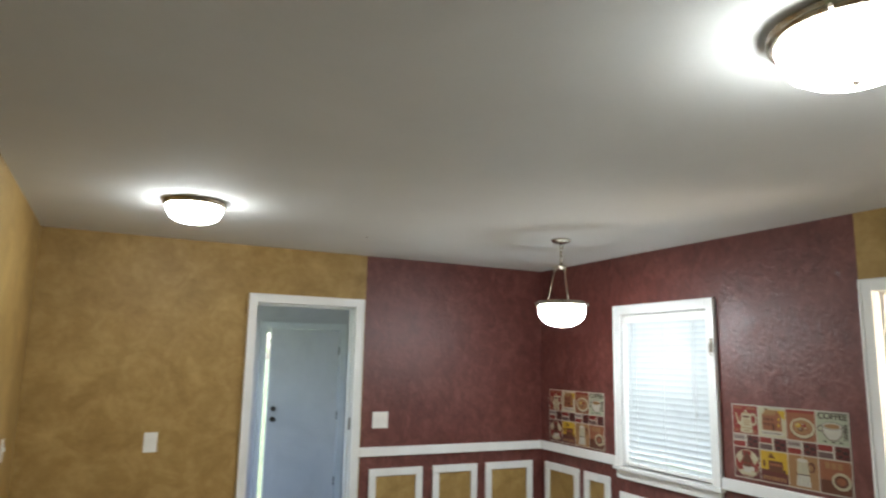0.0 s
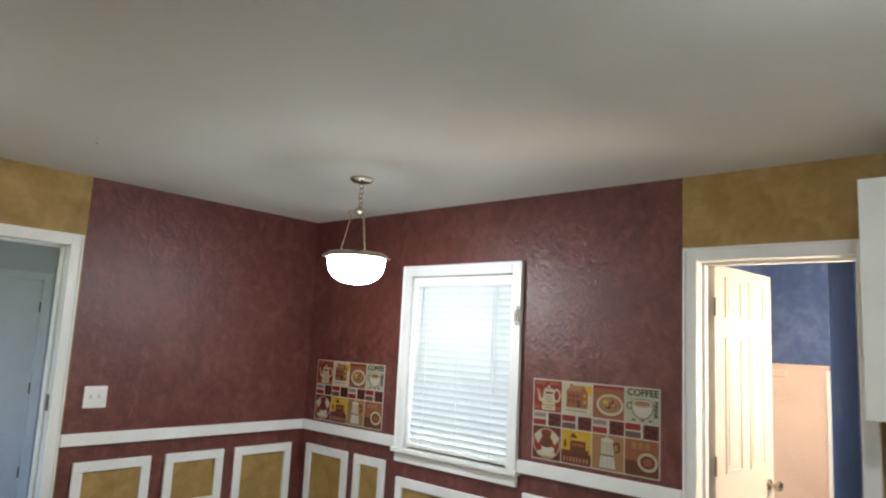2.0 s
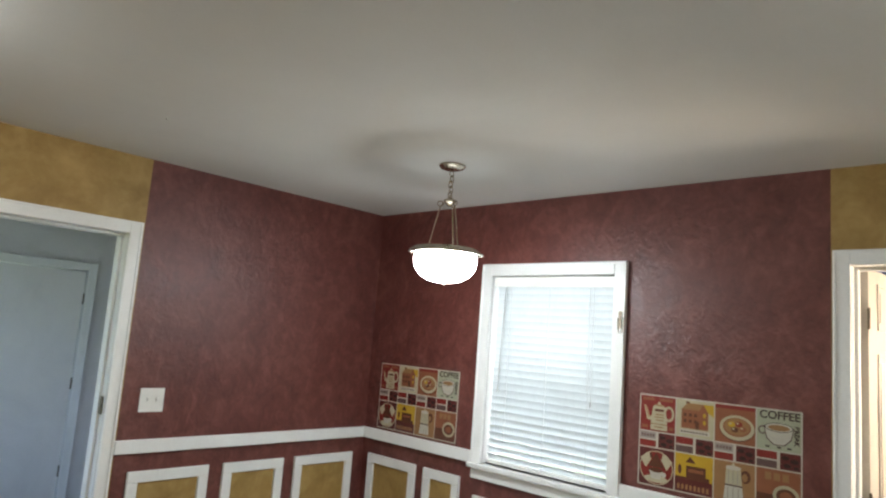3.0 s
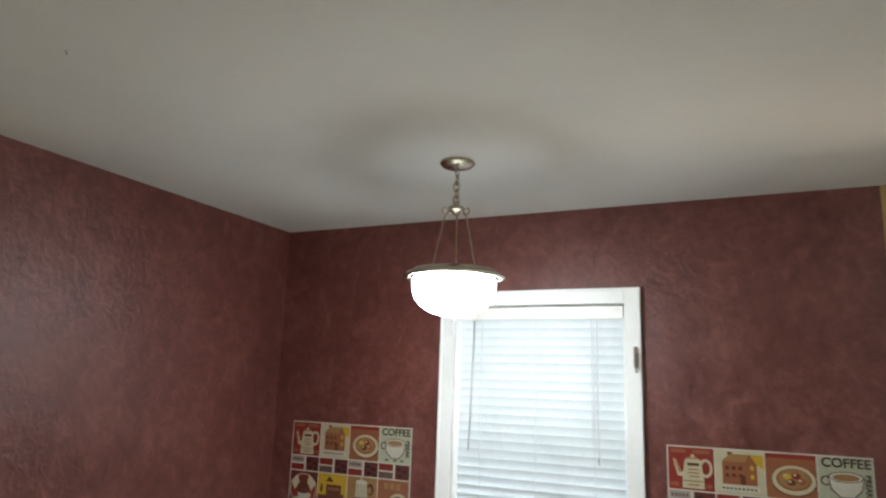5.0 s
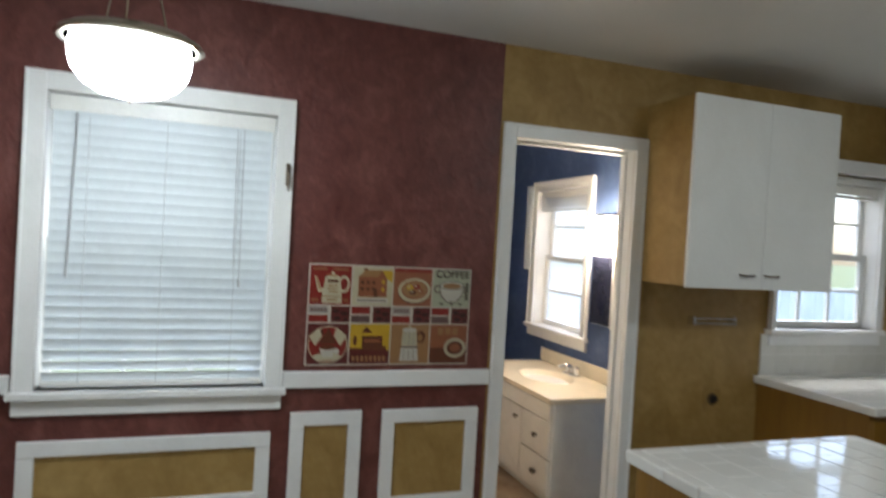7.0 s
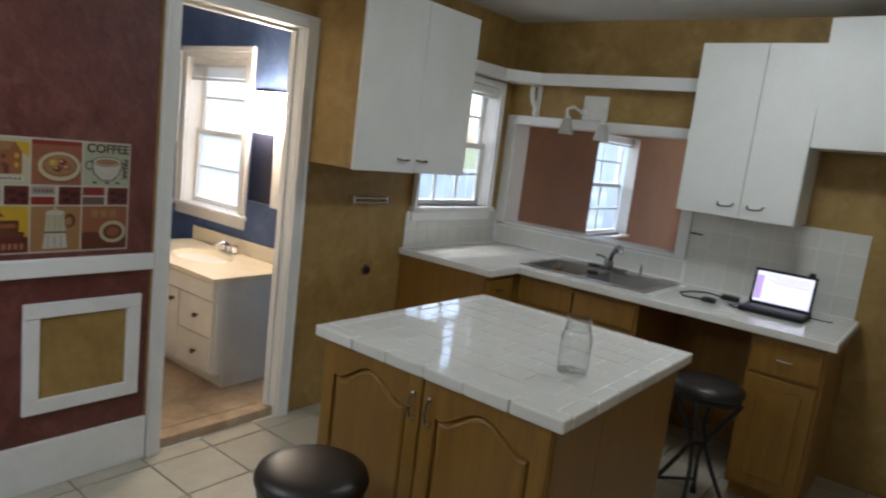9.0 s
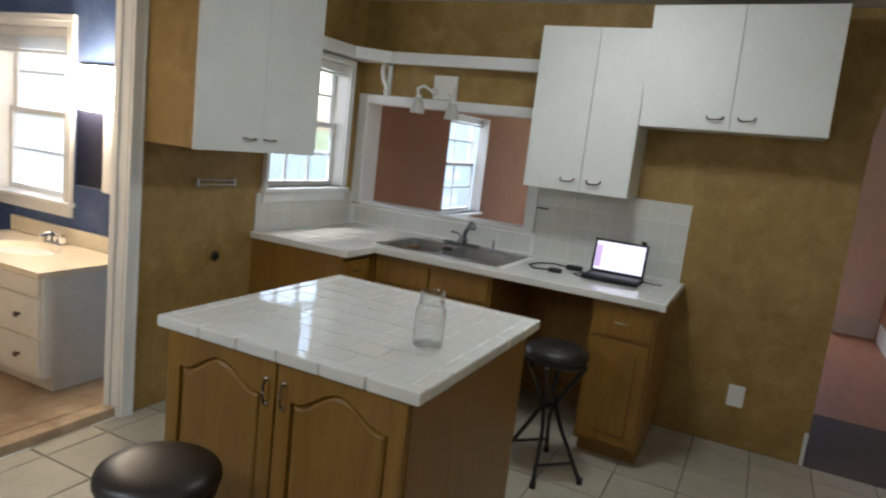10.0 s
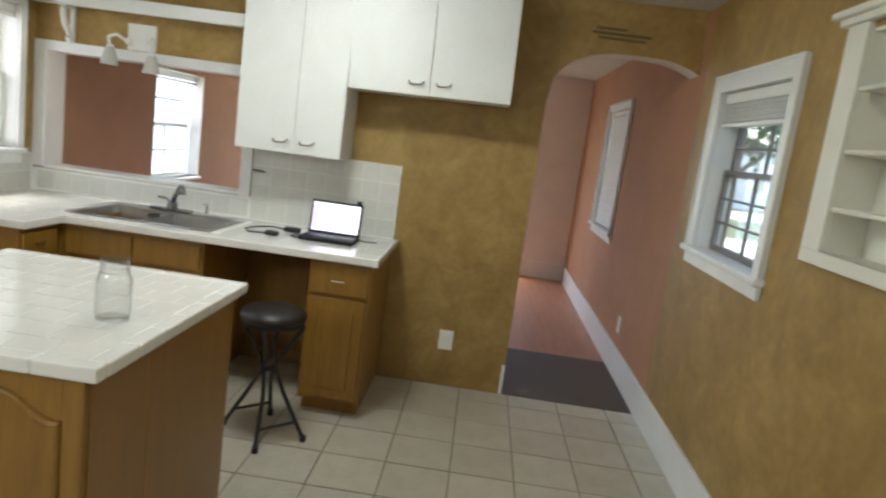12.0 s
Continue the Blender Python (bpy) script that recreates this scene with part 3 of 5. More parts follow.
                    part("raised_panel", box((u + 0.035, min(y0, y0 + side * 0.004), z0 + 0.035), (u + pw - 0.035, max(y0, y0 + side * 0.004), z1 - 0.035), 0.0035), material, d)
    d.matrix_world = m
    return d


def knob_set(d, u, z, r=0.027, material="nickel"):
    for side in (-1, 1):
        t = Matrix.Rotation(radians(-90 * side), 3, "X")
        part("knob", lathe([(0.0, 0.0), (0.03, 0.0), (0.03, 0.006), (0.011, 0.01), (0.011, 0.032), (r * 0.8, 0.038), (r, 0.05), (r * 0.85, 0.064), (0.0, 0.068)], (u, side * 0.0175, z), 20, turn=t), material, d, smooth=True)


leaf = panel_door("door_1", Matrix.Identity(4), 0.665, 1.955, "door_cream", "cream six-panel bathroom door standing open", True)
knob_set(leaf, 0.60, 0.85, material="nickel")
for zz in (0.2, 0.95, 1.70):
    part("hinge", tube((-0.004, -0.02, zz), (-0.004, -0.02, zz + 0.09), 0.006, seg=10), "pewter", leaf)
leaf.matrix_world = pose(E + 0.12, 4.215, 0.055, 0, 0, -6.5)
back = panel_door("door_2", Matrix.Identity(4), 0.865, 2.075, "door_grey", "plain white back door standing slightly ajar", False)
knob_set(back, 0.80, 1.02, 0.028, "pewter")
part("deadbolt", tube((0.80, 0.0175, 1.14), (0.80, 0.05, 1.14), 0.03, 0.027, 20), "pewter", back)
part("deadbolt", tube((0.80, -0.0175, 1.14), (0.80, -0.05, 1.14), 0.03, 0.027, 20), "pewter", back)
for zz in (0.22, 1.0, 1.78):
    part("hinge", tube((-0.004, 0.02, zz), (-0.004, 0.02, zz + 0.1), 0.007, seg=10), "pewter", back)
back.matrix_world = pose(2.545, PN + 0.02, PZ + 0.015, 0, 0, 180 + 5)
dc = thing("door_casing_3", (2.1, PN, PZ), "white casing of the back door", "door frame", kind="structure")
casing(dc, "P", 1.64, 2.56, PZ, 1.955, 0.075, sill=False)
for a, b, c, d in ((2.515, 2.56, PZ, 1.955), (1.64, 2.515, 1.90, 1.955)):
    part("door_stop", wbox("P", a, b, 0.05, 0.15, c, d, 0.003), "white", dc)
part("strike_plate", wbox("N", 1.682, 1.689, 0.02, 0.05, 1.07, 1.16, 0.001), "pewter", dc)

# rails and baseboards
for name, lo, hi in (("chair_rail", (E - 0.024, 6.200, 0.868), (E, N, 0.938)), ("chair_rail", (E - 0.024, 4.305, 0.868), (E, 5.233, 0.938)), ("chair_rail", (1.76, N - 0.024, 0.868), (E - 0.024, N, 0.938))):
    tagged(part(name, box(lo, hi, 0.007), "white"), "white painted chair rail moulding", "trim", kind="structure")
for lo, hi in (((E - 0.018, 4.305, 0), (E, 5.535, 0.2)), ((E - 0.018, 6.2, 0), (E, N, 0.2)), ((1.76, N - 0.018, 0), (E - 0.018, N, 0.2)), ((W, N - 0.018, 0), (0.855, N, 0.2)), ((W, S - 3.95, 0), (W + 0.018, N - 0.018, 0.2)), ((W + 0.018, -2.4, 0), (E, -2.382, 0.2)), ((ARCH_E, S, 0), (ARCH_E + 0.02, S + 0.012, 0.19))):
    tagged(part("baseboard", box(lo, hi, 0.005), "white"), "tall white painted baseboard", "baseboard", kind="structure")


def wall_frame(kind, u0, u1, z0, z1):
    f = thing("wainscot_frame", on_wall(kind)((u0 + u1) / 2, 0, z0), "white moulding frame round a golden tan wall panel", "wall panel", "wainscot frames", "structure")
    w_ = 0.058
    for a, b, c, d in ((u0, u1, z0, z0 + w_), (u0, u1, z1 - w_, z1), (u0, u0 + w_, z0 + w_, z1 - w_), (u1 - w_, u1, z0 + w_, z1 - w_)):
        part("moulding", wbox(kind, a, b, -0.02, 0, c, d, 0.005), "white", f)
    part("panel", wbox(kind, u0 + w_, u1 - w_, -0.004, 0, z0 + w_, z1 - w_), "tan", f)


for u0, u1, z0, z1 in ((6.656, 7.115, 0.32, 0.772), (6.28, 6.583, 0.32, 0.772), (5.268, 6.17, 0.387, 0.69), (4.89, 5.192, 0.323, 0.767), (4.35, 4.80, 0.32, 0.765)):
    wall_frame("E", u0, u1, z0, z1)
for u0, u1, z0 in ((1.846, 2.299, 0.325), (2.389, 2.797, 0.42), (2.88, 3.346, 0.325)):
    wall_frame("N", u0, u1, z0, 0.775)

# wall register under the dining window
rg = thing("wall_register", (E, 5.87, 0.1), "white metal wall register with dark slots", "air vent")
for a, b, c, d in ((5.54, 6.2, 0.355, 0.385), (5.54, 6.2, 0.06, 0.09), (5.54, 5.575, 0.09, 0.355), (6.165, 6.2, 0.09, 0.355)):
    part("frame", wbox("E", a, b, -0.03, 0, c, d, 0.004), "white", rg)
# dark sheet puts the shade behind the slats into colour
part("backing", wbox("E", 5.575, 6.165, -0.004, 0, 0.09, 0.355), "dark_in", rg)
for i in range(5):
    z = 0.115 + i * 0.05
    part("slat", wbox("E", 5.575, 6.165, -0.024, -0.006, z, z + 0.024, 0.003), "white", rg)


def plate(kind, u, z, w_, h_, label, style):
    p = thing("switch_plate" if style != "outlet" else "outlet_plate", on_wall(kind)(u, 0, z), label, "light switch" if style != "outlet" else "power outlet")
    part("cover", wbox(kind, u - w_ / 2, u + w_ / 2, -0.006, 0, z - h_ / 2, z + h_ / 2, 0.002), "plastic", p)
    if style == "outlet":
        for dz in (-0.028, 0.028):
            part("socket", wbox(kind, u - 0.017, u + 0.017, -0.009, -0.006, z + dz - 0.018, z + dz + 0.018, 0.002), "plastic", p)
    else:
        n = 2 if style == "double" else 1
        for i in range(n):
            uu = u + (i - (n - 1) / 2) * 0.046
            part("toggle", wbox(kind, uu - 0.005, uu + 0.005, -0.018, -0.006, z - 0.004, z + 0.014, 0.002), "plastic", p)


plate("N", 1.927, 1.141, 0.13, 0.125, "white double light switch plate on the red wall", "double")
plate("N", 0.28, 1.028, 0.085, 0.13, "white light switch plate on the tan wall", "single")
plate("N", 2.69, 0.335, 0.078, 0.12, "white outlet plate under a moulding frame", "outlet")
plate("S", 0.731, 0.297, 0.088, 0.125, "white outlet plate low on the tan wall", "outlet")
plate("W", 6.60, 1.08, 0.08, 0.12, "white light switch plate on the tan wall", "single")
plate("W", 0.90, 0.36, 0.075, 0.12, "white outlet plate low on the salmon wall", "outlet")

# ---- lamps ----
def torus(c, R, r, turn=None, seg=20, sub=8):
    bm = bmesh.new()
    rings = []
    for i in range(seg):
        a = 2 * math.pi * i / seg
        ring = []
        for j in range(sub):
            b = 2 * math.pi * j / sub
            p = Vector(((R + r * math.cos(b)) * math.cos(a), (R + r * math.cos(b)) * math.sin(a), r * math.sin(b)))
            ring.append(bm.verts.new(Vector(c) + (turn @ p if turn else p)))
        rings.append(ring)
    for i in range(seg):
        for j in range(sub):
            bm.faces.new((rings[i][j], rings[(i + 1) % seg][j], rings[(i + 1) % seg][(j + 1) % sub], rings[i][(j + 1) % sub]))
    return bm


PX, PY = 2.63, 5.768
pl = thing("pendant_lamp", (PX, PY, 1.84), "lit white glass bowl pendant hanging on brushed nickel rods", "pendant lamp")
part("canopy", lathe([(0.0, H), (0.064, H), (0.066, H - 0.008), (0.055, H - 0.02), (0.03, H - 0.026), (0.0, H - 0.028)], (PX, PY, 0), 32), "nickel", pl, smooth=True)
part("loop", torus((PX, PY, H - 0.045), 0.014, 0.003, Matrix.Rotation(radians(90), 3, "X")), "nickel", pl, smooth=True)
for i in range(4):
    t = Matrix.Rotation(radians(90 * (i % 2)), 3, "Z") @ Matrix.Rotation(radians(90), 3, "X") @ Matrix.Diagonal((0.8, 1.25, 1))
    part("chain_link", torus((PX + 0.003 * (-1) ** i, PY, H - 0.072 - i * 0.026), 0.015, 0.003, t), "nickel", pl, smooth=True)
part("hub", lathe([(0.0, 0.0), (0.012, 0.002), (0.016, 0.012), (0.030, 0.02), (0.030, 0.032), (0.014, 0.04), (0.010, 0.055), (0.0, 0.058)], (PX, PY, 2.222), 20), "nickel", pl, smooth=True)
for i in range(3):
    a = radians(20 + 120 * i)
    c, s = math.cos(a), math.sin(a)
    part("rod", pipe([(PX + 0.028 * c, PY + 0.028 * s, 2.24), (PX + 0.045 * c, PY + 0.045 * s, 2.215), (PX + 0.095 * c, PY + 0.095 * s, 1.992)], 0.0032, 8), "nickel", pl)
    part("hook", torus((PX + 0.045 * c, PY + 0.045 * s, 2.232), 0.013, 0.003, Matrix.Rotation(a, 3, "Z") @ Matrix.Rotation(radians(90), 3, "X")), "nickel", pl, smooth=True)
PD = -0.022
# added glowing disc closes the bowl and sets its upward light
part("glow_lid", lathe([(0.0, 2.005 + PD), (0.146, 2.005 + PD), (0.146, 2.012 + PD), (0.0, 2.018 + PD)], (PX, PY, 0), 40), "lid_glass", pl, "added faintly glowing disc that sets the upward light")
part("rim", lathe([(0.150, 2.012), (0.176, 2.006), (0.184, 2.012), (0.178, 2.022), (0.165, 2.028), (0.155, 2.036), (0.146, 2.034), (0.146, 2.016), (0.150, 2.012)], (PX, PY, PD), 48), "nickel", pl, smooth=True)
part("bowl", lathe([(0.145, 1.990), (0.151, 1.972), (0.151, 1.945), (0.142, 1.912), (0.118, 1.882), (0.081, 1.860), (0.04, 1.851), (0.0, 1.849)], (PX, PY, 0), 48), "pendant_glass", pl, "lit white glass bowl", True)
part("finial", lathe([(0.0, 0.0), (0.004, 0.002), (0.006, 0.006), (0.004, 0.010), (0.008, 0.013), (0.0, 0.016)], (PX, PY, 1.834), 14), "nickel", pl, smooth=True)


def dome_lamp(x, y, k=1.0):
    d = thing("ceiling_lamp", (x, y, H), "lit white glass dome ceiling lamp with a nickel ring", "ceiling lamp", "dome ceiling lamps")

    def turned(profile):
        return lathe([(r * k, H - h * k) for r, h in profile], (x, y, 0), 48)

    part("ring", turned([(0.10, 0), (0.178, 0), (0.186, 0.008), (0.181, 0.018), (0.188, 0.026), (0.182, 0.036), (0.170, 0.038), (0.166, 0.026), (0.10, 0.018)]), "nickel", d, smooth=True)
    part("dome", turned([(0.169, 0.034), (0.163, 0.065), (0.145, 0.10), (0.105, 0.125), (0.055, 0.138), (0.0, 0.142)]), "lamp_glass", d, "lit white glass dome", True)
    part("finial", turned([(0.0, 0.16), (0.007, 0.156), (0.007, 0.148), (0.011, 0.142), (0.0, 0.138)]), "nickel", d, smooth=True)
    for n in range(3):
        a = radians(200 + 120 * n)
        part("screw", tube((x + 0.184 * k * math.cos(a), y + 0.184 * k * math.sin(a), H - 0.03 * k), (x + 0.196 * k * math.cos(a), y + 0.196 * k * math.sin(a), H - 0.03 * k), 0.006, seg=10), "nickel", d)


dome_lamp(0.32, 5.90, 0.86)
dome_lamp(1.51, 3.09)

chk = thing("ceiling_hook", (1.467, 6.368, H), "tiny dark screw hook in the ceiling", "hook")
part("hook", pipe([(1.467, 6.368, H), (1.467, 6.368, H - 0.007), (1.470, 6.368, H - 0.010), (1.472, 6.368, H - 0.007)], 0.0014, 6), "pewter", chk)

# ---- coffee posters ----
def flat(name, c, rough=0.35):
    c = tuple(0.66 * v for v in c)
    return mat(name, c, rough, scale=20, fine=90, bump=0.0005, amount=0.1, dark=tuple(v * 0.9 for v in c))


PC = {"red": flat("print_red", (0.30, 0.03, 0.022)), "cream": flat("print_cream", (0.62, 0.56, 0.38)), "orange": flat("print_orange", (0.36, 0.13, 0.06)), "maroon": flat("print_maroon", (0.15, 0.028, 0.025)), "slate": flat("print_slate", (0.17, 0.10, 0.09)), "brown": flat("print_brown", (0.16, 0.05, 0.025)),
      "yellow": flat("print_yellow", (0.68, 0.42, 0.03)), "white": flat("print_white", (0.68, 0.64, 0.54)), "green": flat("print_sage", (0.50, 0.52, 0.37)), "dark": flat("print_dark", (0.05, 0.018, 0.015)), "tanp": flat("print_tan", (0.42, 0.22, 0.09)), "grey": flat("print_grey", (0.42, 0.36, 0.33))}


def poster(left, top, width, height, label):
    """A flat print on the east wall. Inside it (a, b) runs right and down, 0 to 1, over a cell."""
    p = thing("coffee_poster", (E - 0.002, left - width / 2, top - height), label, "poster", "coffee posters")
    part("sheet", box((E - 0.003, left - width, top - height), (E, left, top), 0.0), PC["white"], p)
    gap = 0.006

    def shape(cell, pts, color, level, name="print"):
        a0, b0, w_, h_ = cell
        bm = bmesh.new()
        x = E - 0.003 - 0.0006 * level
        vs = [bm.verts.new((x, left - (a0 + a * w_), top - (b0 + b * h_))) for a, b in pts]
        f = bm.faces.new(vs)
        r = bmesh.ops.extrude_face_region(bm, geom=[f])
        bmesh.ops.translate(bm, verts=[v for v in r["geom"] if isinstance(v, bmesh.types.BMVert)], vec=(0.0005, 0, 0))
        part(name, bm, PC[color], p)

    def disc(cell, ca, cb, ra, rb, color, level, n=22, start=0, end=360):
        shape(cell, [(ca + ra * math.cos(radians(start + (end - start) * i / n)), cb + rb * math.sin(radians(start + (end - start) * i / n))) for i in range(n + (end - start < 360))], color, level)

    def rect(cell, a0, b0, a1, b1, color, level):
        shape(cell, [(a0, b0), (a1, b0), (a1, b1), (a0, b1)], color, level)
    cw = (width - 5 * gap) / 4
    rows_ = [(gap, height * 0.385), (gap * 2 + height * 0.385, height * 0.16), (gap * 3 + height * 0.545, height * 0.455 - gap * 4)]
    col = [gap + i * (cw + gap) for i in range(4)]
    cell = lambda i, r: (col[i], rows_[r][0], cw, rows_[r][1])
    # enamel coffee pot
    c = cell(0, 0)
    rect(c, 0, 0, 1, 1, "red", 1)
    for a0, a1 in ((0.06, 0.4), (0.55, 0.92)):
        rect(c, a0, 0.05, a1, 0.13, "orange", 2)
    shape(c, [(0.36, 0.3), (0.72, 0.3), (0.78, 0.78), (0.3, 0.78)], "cream", 2)
    rect(c, 0.3, 0.80, 0.78, 0.96, "cream", 2)
    disc(c, 0.54, 0.3, 0.16, 0.08, "cream", 3)
    disc(c, 0.54, 0.2, 0.04, 0.05, "cream", 3)
    disc(c, 0.82, 0.47, 0.15, 0.22, "cream", 1.5)
    disc(c, 0.82, 0.47, 0.09, 0.15, "red", 1.7)
    shape(c, [(0.1, 0.28), (0.17, 0.3), (0.28, 0.6), (0.36, 0.52), (0.36, 0.7), (0.2, 0.68)], "cream", 2)
    for b0, b1, a0 in ((0.36, 0.43, 0.42), (0.50, 0.53, 0.44), (0.58, 0.61, 0.42), (0.66, 0.69, 0.46), (0.86, 0.89, 0.42)):
        rect(c, a0, b0, 0.68, b1, "tanp" if b0 > 0.4 else "brown", 3.2)
    rect(c, 0.30, 0.775, 0.78, 0.80, "tanp", 3.2)
    disc(c, 0.54, 0.255, 0.15, 0.02, "tanp", 3.6)
    shape(c, [(0.12, 0.30), (0.16, 0.31), (0.27, 0.62), (0.24, 0.63)], "tanp", 2.6)
    for a0, a1 in ((0.05, 0.22), (0.82, 0.95)):
        rect(c, a0, 0.84, a1, 0.93, "orange", 2)
    # coffee sack house
    c = cell(1, 0)
    rect(c, 0, 0, 1, 1, "cream", 1)
    shape(c, [(0.14, 0.26), (0.3, 0.08), (0.72, 0.08), (0.86, 0.3), (0.86, 0.78), (0.14, 0.78)], "orange", 2)
    rect(c, 0.26, 0.04, 0.36, 0.1, "brown", 2)
    shape(c, [(0.14, 0.26), (0.3, 0.08), (0.72, 0.08), (0.62, 0.26)], "tanp", 3)
    for i in range(3):
        for j in range(2):
            rect(c, 0.2 + 0.14 * i, 0.36 + 0.17 * j, 0.28 + 0.14 * i, 0.45 + 0.17 * j, "brown", 3)
    for j in range(2):
        disc(c, 0.76, 0.38 + 0.2 * j, 0.04, 0.06, "yellow", 3)
    rect(c, 0.10, 0.82, 0.90, 0.93, "white", 2)
    for i in range(9):
        rect(c, 0.13 + i * 0.083, 0.85, 0.18 + i * 0.083, 0.90, "slate", 3)
    shape(c, [(0.72, 0.08), (1.0, 0.08), (1.0, 0.40), (0.86, 0.30)], "yellow", 1.6)
    rect(c, 0.52, 0.56, 0.62, 0.78, "brown", 3.2)
    # plate of sweets
    c = cell(2, 0)
    rect(c, 0, 0, 1, 1, "orange", 1)
    rect(c, 0, 0, 1, 0.1, "red", 2)
    disc(c, 0.55, 0.60, 0.44, 0.34, "brown", 1.6)
    disc(c, 0.55, 0.58, 0.43, 0.33, "cream", 2)
    disc(c, 0.55, 0.565, 0.35, 0.25, "orange", 2.6)
    disc(c, 0.55, 0.55, 0.31, 0.22, "tanp", 3)
    for a, b, k_ in ((0.42, 0.5, "yellow"), (0.6, 0.48, "red"), (0.7, 0.6, "orange"), (0.5, 0.63, "brown")):
        disc(c, a, b, 0.09, 0.07, k_, 4)
        disc(c, a - 0.03, b - 0.02, 0.035, 0.025, "cream", 5, 10)
    # cup with lettering
    c = cell(3, 0)
    rect(c, 0, 0, 1, 1, "green", 1)
    shape(c, [(0.155, 0.40), (0.865, 0.40), (0.80, 0.71), (0.64, 0.875), (0.38, 0.875), (0.215, 0.71)], "slate", 1.9)
    shape(c, [(0.18, 0.42), (0.84, 0.42), (0.775, 0.69), (0.625, 0.85), (0.395, 0.85), (0.24, 0.69)], "white", 2)
    disc(c, 0.51, 0.42, 0.33, 0.12, "dark", 2.5)
    disc(c, 0.51, 0.42, 0.31, 0.105, "white", 3)
    disc(c, 0.51, 0.43, 0.25, 0.075, "tanp", 4)
    disc(c, 0.13, 0.52, 0.10, 0.11, "slate", 1.5)
    disc(c, 0.13, 0.52, 0.065, 0.075, "green", 1.7)
    for a in (0.25, 0.52, 0.75):
        rect(c, a - 0.05, 0.9, a + 0.05, 0.94, "dark", 2)
    for word, size, a, b, turn in (("COFFEE", 0.047, 0.06, 0.21, 0), ("BREAK", 0.027, 0.865, 0.34, 90)):
        cu = bpy.data.curves.new("lettering", "FONT")
        cu.body, cu.size, cu.extrude, cu.offset = word, size, 0.0003, 0.0011
        tmp = new("lettering", cu)
        me = bpy.data.meshes.new_from_object(tmp.evaluated_get(bpy.context.evaluated_depsgraph_get()))
        bpy.data.objects.remove(tmp)
        me.materials.clear()
        me.materials.append(PC["dark"])
        ob = new("lettering", me)
        ob.parent = p
        m = Matrix.Translation((E - 0.0045, left - (c[0] + a * c[2]), top - (c[1] + b * c[3]))) @ Matrix(((0, 0, -1, 0), (-1, 0, 0, 0), (0, 1, 0, 0), (0, 0, 0, 1))) @ Matrix.Rotation(radians(-turn), 4, "Z")
        ob.matrix_local = Matrix.Translation(-ORIGIN[p.name]) @ m
    # band of small fields
    for i in range(4):
        c = cell(i, 1)
        rect(c, 0, 0, 0.47, 0.46, "grey" if i % 2 == 0 else "red", 1)
        rect(c, 0, 0.56, 0.47, 1, "red" if i % 2 == 0 else "slate", 1)
        if i % 2 == 0:
            for k in range(5):
                rect(c, 0.05 + 0.08 * k, 0.14, 0.10 + 0.08 * k, 0.33, "slate", 2)
        rect(c, 0.54, 0, 1, 1, "maroon", 1)
        for a, b, r in ((0.66, 0.3, 0.09), (0.86, 0.45, 0.10), (0.7, 0.75, 0.09), (0.9, 0.82, 0.06)):
            disc(c, a, b, r, r * 1.5, "dark", 2, 10)
    # bottom row
    c = cell(0, 2)
    rect(c, 0, 0, 1, 1, "maroon", 1)
    disc(c, 0.5, 0.52, 0.48, 0.46, "cream", 1.3, 28)
    disc(c, 0.5, 0.52, 0.455, 0.435, "red", 1.6, 28)
    shape(c, [(0.04, 0.3), (0.3, 0.1), (0.36, 0.3), (0.2, 0.55)], "cream", 3)
    shape(c, [(0.96, 0.3), (0.7, 0.1), (0.64, 0.3), (0.8, 0.55)], "cream", 3)
    shape(c, [(0.5, 0.1), (0.72, 0.5), (0.28, 0.5)], "brown", 4)
    disc(c, 0.5, 0.82, 0.34, 0.1, "cream", 3)
    shape(c, [(0.3, 0.58), (0.7, 0.58), (0.62, 0.82), (0.38, 0.82)], "white", 4)
    disc(c, 0.5, 0.58, 0.2, 0.06, "brown", 5)
    disc(c, 0.72, 0.68, 0.07, 0.07, "white", 3.5, 12)
    shape(c, [(0.30, 0.14), (0.36, 0.12), (0.40, 0.26), (0.33, 0.28)], "brown", 5)
    c = cell(1, 2)
    rect(c, 0, 0, 1, 1, "yellow", 1)
    shape(c, [(0.3, 0.3), (0.82, 0.3), (0.82, 0.55), (0.92, 0.55), (0.92, 1), (0, 1), (0, 0.6), (0.3, 0.6)], "brown", 2)
    shape(c, [(0.28, 0.22), (0.4, 0.06), (0.56, 0.22)], "brown", 3)
    rect(c, 0.36, 0.38, 0.76, 0.46, "orange", 3)
    rect(c, 0.1, 0.3, 0.15, 0.52, "dark", 2)
    rect(c, 0, 0.66, 1, 1, "maroon", 2.4)
    for k in range(8):
        rect(c, 0.07 + 0.11 * k, 0.80, 0.135 + 0.11 * k, 0.93, "tanp", 3)
    disc(c, 0.13, 0.42, 0.05, 0.13, "brown", 2.2, 12)
    c = cell(2, 2)
    rect(c, 0, 0, 1, 1, "tanp", 1)
    shape(c, [(0.3, 0.16), (0.66, 0.16), (0.7, 0.56), (0.28, 0.56)], "cream", 2)
    shape(c, [(0.28, 0.6), (0.7, 0.6), (0.74, 0.94), (0.24, 0.94)], "white", 2)
    for k in range(3):
        rect(c, 0.36 + 0.11 * k, 0.2, 0.375 + 0.11 * k, 0.54, "grey", 3)
        rect(c, 0.34 + 0.13 * k, 0.64, 0.36 + 0.13 * k, 0.92, "grey", 3)
